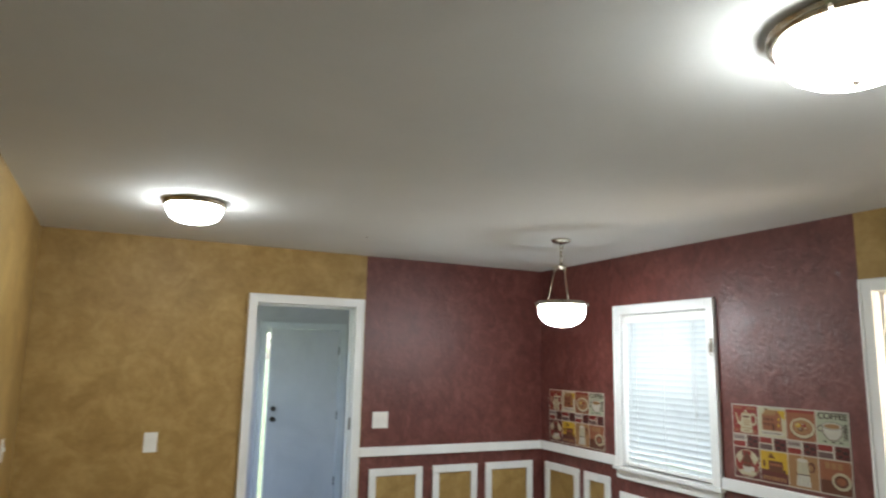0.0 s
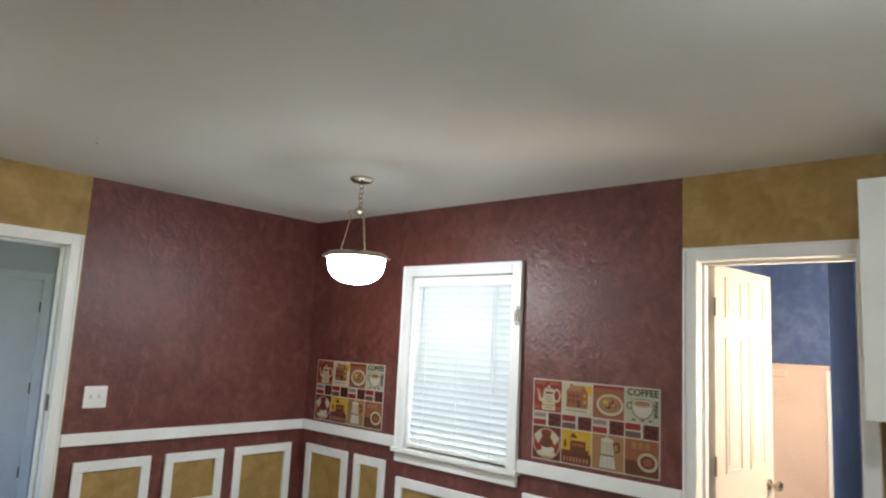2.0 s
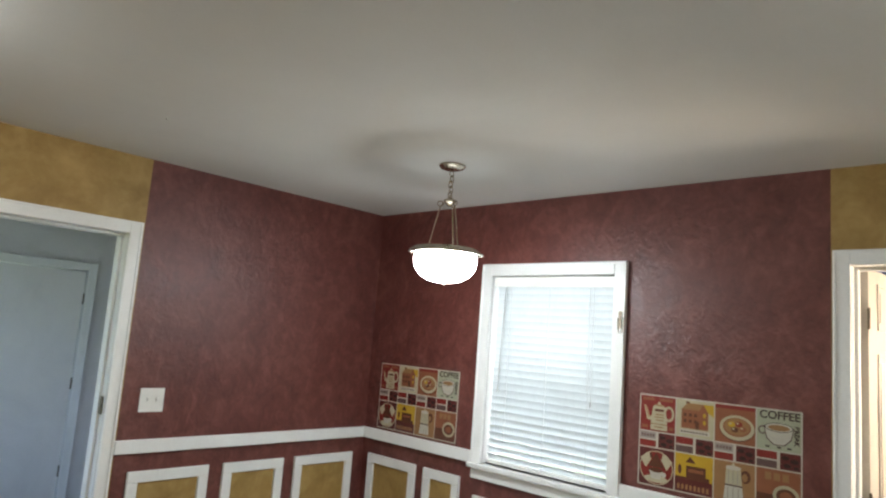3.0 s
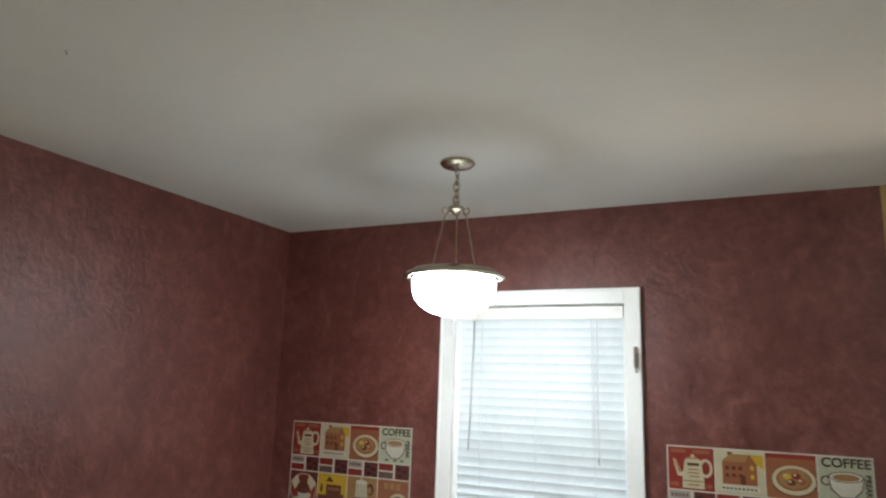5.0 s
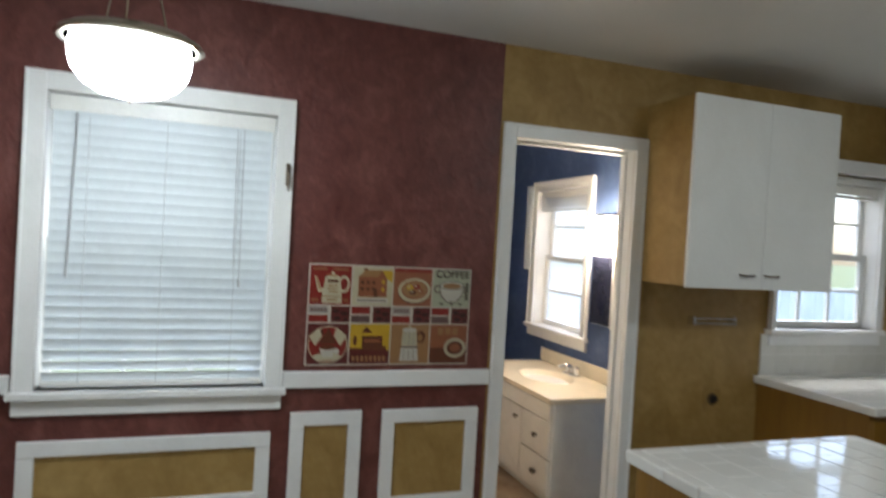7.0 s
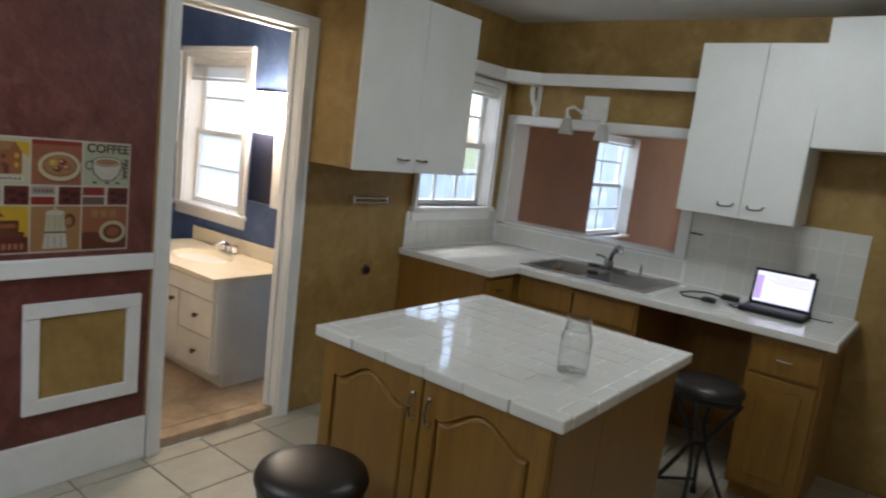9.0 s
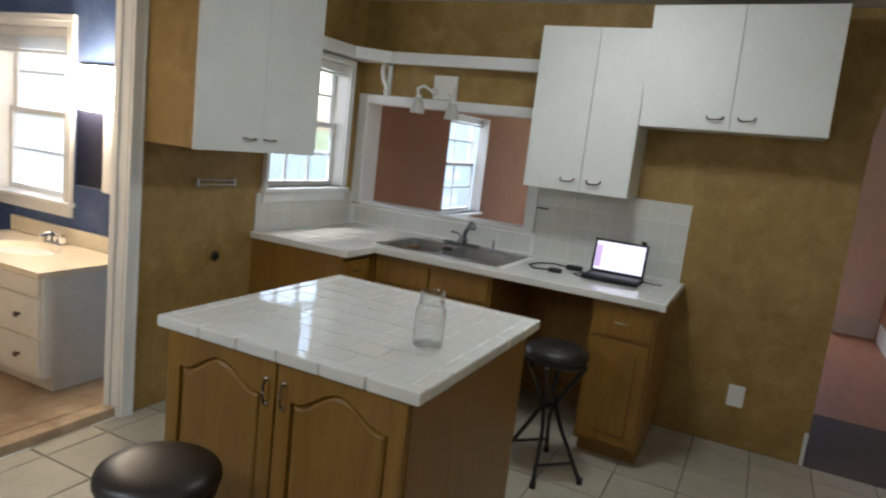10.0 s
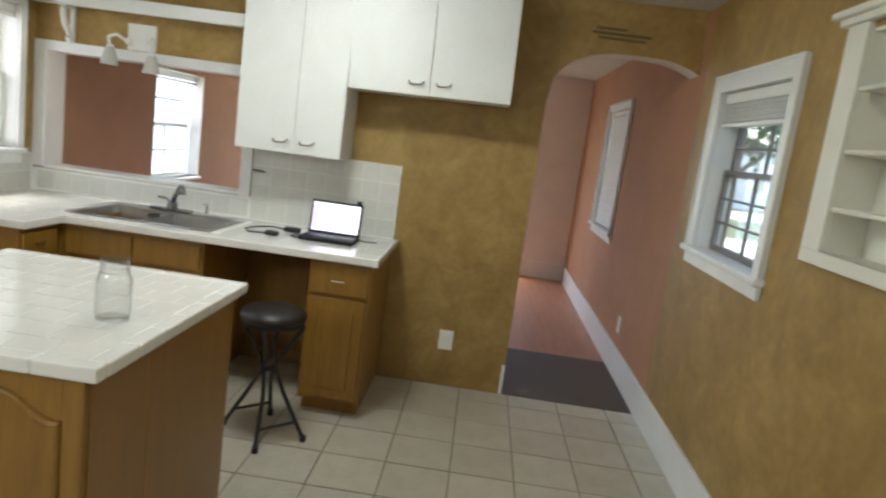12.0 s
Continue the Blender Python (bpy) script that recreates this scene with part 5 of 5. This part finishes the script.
        part("handle_boss", lathe([(0.0, 0.0), (r_, 0.001), (r_ * 1.1, 0.005), (r_ * 0.6, 0.011), (0.0, 0.013)], (handle_u, yy, zz), 12, turn=Matrix.Rotation(radians(-90), 3, "X")), "nickel", d, smooth=True)


dm = 1.891
arched_door(isl, bx0 + 0.004, dm - 0.004, 0.105, bz - 0.005, by1 + 0.018, dm - 0.031)
arched_door(isl, dm + 0.004, bx1 - 0.004, 0.105, bz - 0.005, by1 + 0.018, dm + 0.031)
itop = thing("island_top", (1.9, 3.86, bz), "white glazed tile top of the kitchen island", "countertop")
part("bed", box((IX0 + 0.012, IY0 + 0.012, bz), (IX1 - 0.012, IY1 - 0.012, IT - 0.0002)), "white_grout", itop)

# jar
jr = thing("glass_jar", (1.60, 3.985, IT), "empty clear glass jar standing on the island", "jar")
jz = IT + 0.001
part("jar", lathe([(0.0, 0.0), (0.037, 0.0), (0.045, 0.006), (0.047, 0.018), (0.047, 0.108), (0.0455, 0.119), (0.040, 0.130), (0.0365, 0.137), (0.036, 0.142), (0.036, 0.168), (0.0375, 0.171), (0.036, 0.174), (0.0335, 0.171), (0.033, 0.139), (0.037, 0.129), (0.0435, 0.115), (0.0445, 0.106), (0.0445, 0.02), (0.041, 0.010), (0.0, 0.008)], (1.60, 3.985, jz), 44), "jar_glass", jr, smooth=True)
for h_ in (0.148, 0.158):
    part("thread_ring", torus((1.60, 3.985, jz + h_), 0.0365, 0.0020, seg=36, sub=6), "jar_glass", jr, smooth=True)
part("shoulder_ring", torus((1.60, 3.985, jz + 0.137), 0.0375, 0.0024, seg=36, sub=6), "jar_glass", jr, smooth=True)
part("foot_ring", torus((1.60, 3.985, jz + 0.005), 0.040, 0.0035, seg=36, sub=6), "jar_glass", jr, smooth=True)

# ---- stools ----
def stool(x, y, spin):
    s = thing("folding_stool", (0, 0, 0), "round dark vinyl folding stool with black metal legs", "stool", "folding stools")
    part("seat", lathe([(0.0, 0.575), (0.136, 0.575), (0.149, 0.581), (0.156, 0.594), (0.1565, 0.604), (0.154, 0.6065), (0.1555, 0.609), (0.151, 0.620), (0.13, 0.632), (0.09, 0.638), (0.0, 0.640)], (0, 0, 0), 40), "vinyl", s, smooth=True)
    part("seat_ring", lathe([(0.13, 0.560), (0.147, 0.560), (0.149, 0.577), (0.13, 0.577)], (0, 0, 0), 40), "black", s, smooth=True)
    for sx in (-1, 1):
        for sy in (-1, 1):
            lg = part("leg", pipe([(sx * 0.105, sy * 0.11, 0.565), (sx * 0.04, sy * 0.045, 0.40), (sx * 0.036, -sy * 0.02, 0.31), (sx * 0.05, -sy * 0.06, 0.235), (sx * 0.125, -sy * 0.165, 0.012)], 0.0105, 8), "black", s)
            part("foot", lathe([(0.0, 0.0), (0.015, 0.0), (0.015, 0.03), (0.0, 0.03)], (sx * 0.125, -sy * 0.165, 0.0), 10), "black", lg)
    for sy, z in ((0.128, 0.09), (-0.128, 0.09)):
        part("crossbar", tube((-0.098, sy, z), (0.098, sy, z), 0.008, seg=8), "black", s)
    part("pivot", tube((-0.045, 0, 0.33), (0.045, 0, 0.33), 0.012, seg=8), "black", s)
    s.matrix_world = pose(x, y, 0, 0, 0, spin)
    return s


st1 = stool(2.035, 4.575, 35)
copy_thing(st1, pose(1.535, 2.70, 0, 0, 0, 46))

# ---- west wall shelves, vent ----
ns = thing("wall_shelf", (W, 3.790, 1.27), "cream-white built-in wall shelf with three empty boards", "wall shelf")
part("back", wbox("W", 3.460, 4.220, 0.118, 0.13, 1.31, 2.04), "cream_white", ns)
for u in (3.460, 4.208):
    part("side", wbox("W", u, u + 0.012, 0.0, 0.118, 1.31, 2.04), "cream_white", ns)
part("top", wbox("W", 3.472, 4.208, 0.0, 0.118, 2.028, 2.04), "cream_white", ns)
part("bottom", wbox("W", 3.472, 4.208, -0.02, 0.118, 1.31, 1.325), "cream_white", ns)
for a, b, c, d in ((3.350, 3.472, 1.325, 2.06), (4.208, 4.280, 1.325, 2.06), (3.350, 4.280, 1.278, 1.325)):
    part("face_frame", wbox("W", a, b, -0.022, 0, c, d, 0.004), "cream_white", ns)
part("crown", wbox("W", 3.285, 4.320, -0.055, 0, 2.085, 2.11, 0.008), "cream_white", ns)
part("crown", wbox("W", 3.315, 4.300, -0.036, 0, 2.06, 2.085, 0.006), "cream_white", ns)
for z in (1.475, 1.66, 1.86):
    part("shelf_board", wbox("W", 3.472, 4.208, -0.012, 0.118, z - 0.016, z, 0.005), "cream_white", ns)
vt_ = thing("wall_vent", (-0.02, S, 2.2), "narrow brown painted vent slots above the arch", "air vent")
for i, (a, b) in enumerate(((-0.06, 0.12), (-0.20, 0.14), (-0.17, 0.10))):
    part("slat", wbox("S", a, b, -0.01, 0, 2.262 - 0.026 * i, 2.276 - 0.026 * i, 0.003), "vent_brown", vt_)

# ---- bathroom ----
va = thing("bathroom_vanity", (4.4, 3.5, 0.05), "white bathroom vanity with a door and drawers", "vanity")
vx0, vx1, vy0, vy1, vz = 3.835, 4.93, BS, 3.72, 0.655
part("body", box((vx0, vy0, 0.13), (vx1, vy1, vz), 0.003), "plastic", va)
part("plinth", box((vx0, vy0, 0.05), (vx1, vy1 - 0.06, 0.13)), "plastic", va)
for a, b, z0, z1, nm in ((vx0 + 0.01, 4.18, 0.14, 0.335, "drawer"), (vx0 + 0.01, 4.18, 0.345, 0.545, "drawer"), (vx0 + 0.01, vx1 - 0.01, 0.555, 0.645, "drawer_front"), (4.19, 4.55, 0.14, 0.545, "door"), (4.56, vx1 - 0.01, 0.14, 0.545, "door")):
    f_ = part(nm, box((a, vy1, z0), (b, vy1 + 0.018, z1), 0.004), "plastic", va)
    if nm == "drawer":
        part("knob", lathe([(0, 0), (0.008, 0), (0.007, 0.012), (0.015, 0.018), (0.012, 0.026), (0, 0.028)], ((a + b) / 2 - 0.02, vy1 + 0.018, (z0 + z1) / 2), 14, turn=Matrix.Rotation(radians(-90), 3, "X")), "pewter", f_, smooth=True)
    if nm == "door":
        u = a + 0.05
        part("knob", lathe([(0, 0), (0.008, 0), (0.007, 0.012), (0.015, 0.018), (0.012, 0.026), (0, 0.028)], (u, vy1 + 0.018, z1 - 0.06), 14, turn=Matrix.Rotation(radians(-90), 3, "X")), "pewter", f_, smooth=True)
vt2 = thing("washbasin", (4.4, 3.48, vz), "cream moulded vanity top with an oval basin", "washbasin")
bm = bmesh.new()
cx, cy, ra, rb, n = 4.40, 3.47, 0.23, 0.155, 40
ox0, ox1, oy0, oy1 = vx0 - 0.012, vx1 + 0.012, vy0, vy1 + 0.035
outer, rim, mid_, low = [], [], [], []
for i in range(n):
    a = 2 * math.pi * i / n
    c, s = math.cos(a), math.sin(a)
    k = min((ox1 - cx) / c if c > 1e-6 else ((ox0 - cx) / c if c < -1e-6 else 9), (oy1 - cy) / s if s > 1e-6 else ((oy0 - cy) / s if s < -1e-6 else 9))
    outer.append(bm.verts.new((cx + k * c, cy + k * s, vz + 0.03)))
    rim.append(bm.verts.new((cx + ra * c, cy + rb * s, vz + 0.03)))
    mid_.append(bm.verts.new((cx + ra * 0.88 * c, cy + rb * 0.88 * s, vz + 0.005)))
    low.append(bm.verts.new((cx + ra * 0.5 * c, cy + rb * 0.5 * s, vz - 0.06)))
for r0, r1 in ((outer, rim), (rim, mid_), (mid_, low)):
    for i in range(n):
        bm.faces.new((r0[i], r0[(i + 1) % n], r1[(i + 1) % n], r1[i]))
bm.faces.new(low)
part("basin", bm, "cream_top", vt2, smooth=True)
part("rim", boxes([((ox0, oy1 - 0.012, vz), (ox1, oy1, vz + 0.029)), ((ox0, oy0, vz), (ox0 + 0.012, oy1 - 0.012, vz + 0.029)), ((ox1 - 0.012, oy0, vz), (ox1, oy1 - 0.012, vz + 0.029))], 0.003), "cream_top", vt2)
part("backsplash", box((ox0, vy0, vz + 0.031), (ox1, vy0 + 0.02, vz + 0.125), 0.005), "cream_top", vt2)
bf = thing("basin_faucet", (4.40, 3.28, vz + 0.03), "chrome two-handle basin faucet", "faucet")
part("base_plate", box((4.32, 3.255, vz + 0.031), (4.48, 3.305, vz + 0.045), 0.006), "chrome", bf)
part("spout", pipe([(4.40, 3.28, vz + 0.045), (4.40, 3.285, vz + 0.085), (4.40, 3.33, vz + 0.10), (4.40, 3.38, vz + 0.085)], 0.011, 8), "chrome", bf)
for x in (4.345, 4.455):
    part("tap_handle", lathe([(0.0, 0.0), (0.016, 0.0), (0.018, 0.025), (0.022, 0.035), (0.018, 0.05), (0.0, 0.054)], (x, 3.28, vz + 0.045), 16), "chrome", bf, smooth=True)
mc = thing("medicine_cabinet", (4.2, BS, 1.04), "medicine cabinet with a dark reflection painted on its mirror and a white side", "medicine cabinet")
# mirror door with the reflected dark wall put into its colour
part("glass_door", wbox("B", 4.09, 4.315, -0.03, -0.012, 1.045, 1.47, 0.002), "dark_glass", mc)
part("frame", wbox("B", 3.93, 4.085, -0.035, 0, 1.03, 1.485, 0.004), "white", mc)
part("back", wbox("B", 4.087, 4.32, -0.012, 0, 1.04, 1.475), "white", mc)
vl_ = thing("vanity_light", (4.1, BS, 1.475), "lit vanity light with a boxed frosted glass diffuser", "wall lamp")
part("back_plate", wbox("B", 3.90, 4.32, -0.02, 0, 1.475, 1.735, 0.004), "chrome", vl_)
part("diffuser", wbox("B", 3.895, 4.30, -0.105, -0.021, 1.48, 1.715, 0.018), "bath_glass", vl_, "lit frosted glass diffuser")
cu_ = thing("window_curtain", (5.25, BS + 0.04, 1.3), "narrow white curtain hanging beside the bathroom window", "curtain")
bm = bmesh.new()
cols_ = []
for i in range(25):
    u = i / 24
    cols_.append([bm.verts.new((5.13 + 0.10 * u, BS + 0.05 + 0.012 * math.sin(u * 22) * (1 - 0.3 * k / 5), 1.95 - 0.62 * k / 5)) for k in range(6)])
for c0, c1 in zip(cols_, cols_[1:]):
    for k in range(5):
        bm.faces.new((c0[k], c1[k], c1[k + 1], c0[k + 1]))
part("cloth", bm, "slat", cu_, smooth=True)
part("rod", tube((4.36, BS + 0.05, 1.955), (5.24, BS + 0.05, 1.955), 0.006, seg=10), "white", cu_)
tp = thing("tub_surround", (BE - 0.03, 4.24, 0.05), "smooth white tub wall panel with warm lamplight in its colour and a top ledge", "wall panel", kind="structure")
part("panel", box((BE - 0.03, 4.07, 0.05), (BE, BN, 1.50), 0.003), "panel_bath", tp)
part("ledge", box((BE - 0.045, 4.05, 1.50), (BE, BN, 1.53), 0.004), "panel_bath", tp)
part("end_trim", box((BE - 0.045, 4.05, 0.05), (BE, 4.07, 1.50), 0.003), "white", tp)
part("soap_ledge", box((BE - 0.08, 4.30, 1.44), (BE - 0.03, 4.39, 1.485), 0.006), "panel_bath", tp)
for lo, hi in (((BX - 0.014, BS + 0.014, 1.445), (BX, 4.05, 1.475)), ((5.20, BS, 1.445), (BX, BS + 0.014, 1.475))):
    tagged(part("bath_rail", box(lo, hi, 0.003), "blue"), "blue painted rail moulding in the bathroom", "trim", kind="structure")
cd = thing("door_3", (4.8, BN, 0.05), "white flat closet door, closed, in the bathroom", "door", kind="structure")
part("leaf", wbox("C", 4.41, 5.178, 0.03, 0.065, 0.06, 1.875, 0.003), "door_cream", cd)
part("knob", lathe([(0.0, 0.0), (0.012, 0.0), (0.011, 0.03), (0.026, 0.04), (0.022, 0.058), (0.0, 0.062)], (4.47, BN + 0.03, 0.95), 16, turn=Matrix.Rotation(radians(90), 3, "X")), "nickel", cd, smooth=True)
dc4 = thing("door_casing_4", (4.8, BN, 0.05), "white painted casing of the closet door", "door frame", kind="structure")
casing(dc4, "C", 4.40, 5.19, 0.05, 1.885, 0.07, sill=False)

tagged(part("door_trim", box((0.05, -2.4, 0.0), (0.115, -2.382, 2.06), 0.004), "white"), "white painted door trim at the end of the living room", "trim", kind="structure")

# ---- outside ----
def house(x0, y0, x1, y1, z1, label, side):
    h = thing("neighbour_house", ((x0 + x1) / 2, (y0 + y1) / 2, -0.6), label, "house")
    part("wall", box((x0, y0, -0.6), (x1, y1, z1)), "siding", h)
    n = int((z1 + 0.4) / 0.16)
    xf = x0 if side > 0 else x1
    for i in range(n):
        z = -0.5 + i * 0.16
        part("siding_board", box((xf - 0.02, y0, z), (xf + 0.02, y1, z + 0.145)), "siding", h)
    bm = bmesh.new()
    ym = (y0 + y1) / 2
    vs_ = [bm.verts.new(p) for p in ((x0 - 0.4, y0 - 0.4, z1), (x1 + 0.4, y0 - 0.4, z1), (x1 + 0.4, y1 + 0.4, z1), (x0 - 0.4, y1 + 0.4, z1), (x0 - 0.4, ym, z1 + 1.8), (x1 + 0.4, ym, z1 + 1.8))]
    for q in ((0, 1, 5, 4), (3, 2, 5, 4), (0, 3, 4), (1, 2, 5), (0, 1, 2, 3)):
        bm.faces.new([vs_[i] for i in q])
    part("roof", bm, "roof", h)
    for k in range(3):
        yy = y0 + (y1 - y0) * (k + 0.5) / 3
        w_ = part("window", box((xf - 0.06, yy - 0.5, 0.6), (xf + 0.06, yy + 0.5, 2.0)), "white", h)
        part("pane", box((xf - 0.065, yy - 0.43, 0.67), (xf + 0.065, yy + 0.43, 1.93)), "mirror", w_)
    return h


# first one, the garage, is added to fill a living-room window with white
house(5.2, -14, 8.8, -8, 2.5, "pale sided garage added to whiten a window view", 1)
house(-24, -14, -17, 2, 3.2, "pale sided neighbouring house across the lawn", -1)
far = house(-18.0, -48, -11.0, -34, 3.4, "pale sided house beyond the street", -1)
far.matrix_world = pose(-14, -46, -0.6, 0, 0, 90)
tagged(part("driveway", box((-16, -18.3, -0.62), (-3.5, -9, -0.585), 0.01), "concrete"), "pale concrete driveway across the lawn", "driveway", kind="structure")
tagged(part("road", box((-60, -39, -0.62), (40, -30, -0.588), 0.01), "concrete"), "pale concrete street beyond the lawn", "road", kind="structure")


def tree(x, y, height, spread, n):
    t_ = thing("garden_tree", (x, y, -0.6), "leafy green garden tree on the lawn", "tree", "garden trees")
    bm = bmesh.new()
    add_tube(bm, (x, y, -0.6), (x + 0.1, y, height * 0.5), 0.16, 0.10, 10)
    tips = []
    for i in range(9):
        a = 2.4 * i
        e = Vector((x + spread * 0.6 * math.cos(a), y + spread * 0.6 * math.sin(a), height * (0.55 + 0.045 * i)))
        add_tube(bm, (x + 0.08, y, height * (0.3 + 0.02 * i)), e, 0.06, 0.02, 7)
        tips.append(e)
    part("trunk", bm, "bark", t_)
    verts, faces = [], []
    for i in range(n):
        c = random.choice(tips) + Vector((random.gauss(0, 0.42), random.gauss(0, 0.42), random.gauss(0, 0.38))) * spread * 0.5
        u = Vector((random.uniform(-1, 1), random.uniform(-1, 1), random.uniform(-1, 1))).normalized()
        v = u.orthogonal().normalized()
        s = random.uniform(0.05, 0.10)
        k = len(verts)
        verts += [c - u * s, c + v * s * 0.45, c + u * s, c - v * s * 0.45]
        faces.append((k, k + 1, k + 2, k + 3))
    me = bpy.data.meshes.new("crown")
    o = ORIGIN[t_.name]
    me.from_pydata([tuple(p - o) for p in verts], [], faces)
    me.materials.append(M["leaf"])
    cr = new("crown", me)
    cr.parent = t_


tree(-3.6, -6.6, 4.0, 1.8, 6000)
tree(-9.5, 3.0, 5.0, 2.2, 4000)
tree(1.0, 15.0, 4.5, 2.2, 4000)
# added fence hides the lawn and keeps the kitchen window white
fn = thing("garden_fence", (9, 0, -0.6), "white board fence added to whiten the east window view", "fence")
for i in range(60):
    y = -8 + i * 0.22
    part("board", box((8.0, y, -0.6), (8.03, y + 0.2, 1.12)), "siding", fn)
for z in (-0.2, 0.8):
    part("rail", box((8.03, -8, z), (8.08, 5.2, z + 0.09)), "siding", fn)

# ---- tiles, last ----
def shared_tiles(name, size, material, places, parent, bevel=0.003, tip=0.0016):
    """Alike tiles, each its own object on one shared mesh."""
    bm = bmesh.new()
    half = Vector(size) / 2
    add_box(bm, -half, half)
    edges = [e for e in bm.edges]
    bmesh.ops.bevel(bm, geom=edges, offset=bevel, segments=2, affect="EDGES")
    me = bpy.data.meshes.new(name)
    bm.to_mesh(me)
    bm.free()
    me.materials.append(M[material])
    o = ORIGIN.get(parent.name, Vector((0, 0, 0)))
    for p in places:
        ob = new(name, me)
        ob.parent = parent
        ob.location = Vector(p) - o + Vector((0, 0, random.uniform(-0.0006, 0.0006)))
        ob.rotation_euler = [random.uniform(-tip, tip) for _ in range(3)]


P, TX, TY = 0.305, -0.005, 1.88
places = []
i0, i1 = math.floor((W - TX) / P), math.ceil((E + 0.03 - TX) / P)
j0, j1 = math.ceil((S - TY) / P), math.ceil((N - TY) / P)
for i in range(i0, i1):
    for j in range(j0, j1):
        places.append((TX + (i + 0.5) * P, TY + (j + 0.5) * P, -0.006))
shared_tiles("tile", (P - 0.007, P - 0.007, 0.012), "floor_tile", places, floor, 0.0015)
cut = TY + j0 * P - S - 0.004
shared_tiles("tile", (P - 0.007, cut - 0.004, 0.012), "floor_tile", [(TX + (i + 0.5) * P, S + 0.003 + cut / 2, -0.006) for i in range(i0, i1)], floor, 0.0015)
# island top: running bond field and edge pieces
q = 0.1085
fx0, fx1, fy0, fy1 = IX0 + 0.049, IX1 - 0.049, IY0 + 0.049, IY1 - 0.049
r_, y = 0, 4.19 + q
places = []
while y > fy0 + 0.004:
    a, b = max(fy0, y - q), min(fy1, y)
    x = fx1 + (0.0 if r_ % 2 else 0.5 * q)
    if b - a > 0.01:
        while x > fx0 + 0.004:
            c, d = max(fx0, x - q), min(fx1, x)
            if d - c > q - 0.004 and b - a > q - 0.004:
                places.append(((c + d) / 2, (a + b) / 2, IT - 0.004))
            elif d - c > 0.008:
                part("cut_tile", box((c + 0.0011, a + 0.0011, IT - 0.009), (d - 0.0011, b - 0.0011, IT + 0.001), 0.0015), "white_tile", itop)
            x -= q
    y -= q
    r_ += 1
shared_tiles("tile", (q - 0.0016, q - 0.0016, 0.010), "white_tile", places, itop, 0.0018, 0.0022)
g_ = 0.0012
for ends in ((IY1 - 0.048, IY1), (IY0, IY0 + 0.048)):
    xs_ = [IX1] + [2.179 - 0.146 * k for k in range(5)] + [IX0]
    for u1, u0 in zip(xs_, xs_[1:]):
        part("edge_tile", box((u0 + g_, ends[0], bz - 0.004), (u1 - g_, ends[1], IT + 0.0015), 0.007), "white_tile", itop)
for ends in ((IX0, IX0 + 0.048), (IX1 - 0.048, IX1)):
    for k in range(6):
        v0, v1 = fy0 + (fy1 - fy0) * k / 6, fy0 + (fy1 - fy0) * (k + 1) / 6
        part("edge_tile", box((ends[0], v0 + g_, bz - 0.004), (ends[1], v1 - g_, IT + 0.0015), 0.007), "white_tile", itop)
# counter and backsplash tiles
q = 0.1085
places = []
nx = int((E - 1.118) / q)
for i in range(nx):
    for j in range(7):
        x, y = 1.118 + (i + 0.5) * q, CF - (j + 0.5) * q
        if 1.98 < x < 2.87 and 1.76 < y < 2.38:
            continue
        places.append((x, y, CT - 0.004))
for i in range(6):
    for j in range(3):
        places.append((CX + 0.003 + (i + 0.5) * q, 2.7175 - (j + 0.5) * q * 0.865, CT - 0.004))
shared_tiles("tile", (q - 0.002, q - 0.002, 0.008), "white_tile", places, ct, 0.0008)
sp_ = thing("backsplash", (2.3, S, CT), "white tiled kitchen backsplash", "backsplash", kind="structure")
part("bed", boxes([((1.135, S, CT), (2.045, S + 0.0095, 1.33)), ((2.045, S, CT), (E, S + 0.0095, 1.018)), ((E - 0.0098, S + 0.0097, CT), (E, 2.70, 1.105))]), "white_grout", sp_)
places = []
nx = int((2.045 - 1.135) / q)
for i in range(nx):
    for j in range(4):
        places.append((1.138 + (i + 0.5) * q * 1.04, S + 0.007, CT + 0.004 + (j + 0.5) * 0.1115))
for i in range(12):
    places.append((2.055 + (i + 0.5) * q * 1.04, S + 0.007, CT + 0.012 + 0.5 * 0.1115))
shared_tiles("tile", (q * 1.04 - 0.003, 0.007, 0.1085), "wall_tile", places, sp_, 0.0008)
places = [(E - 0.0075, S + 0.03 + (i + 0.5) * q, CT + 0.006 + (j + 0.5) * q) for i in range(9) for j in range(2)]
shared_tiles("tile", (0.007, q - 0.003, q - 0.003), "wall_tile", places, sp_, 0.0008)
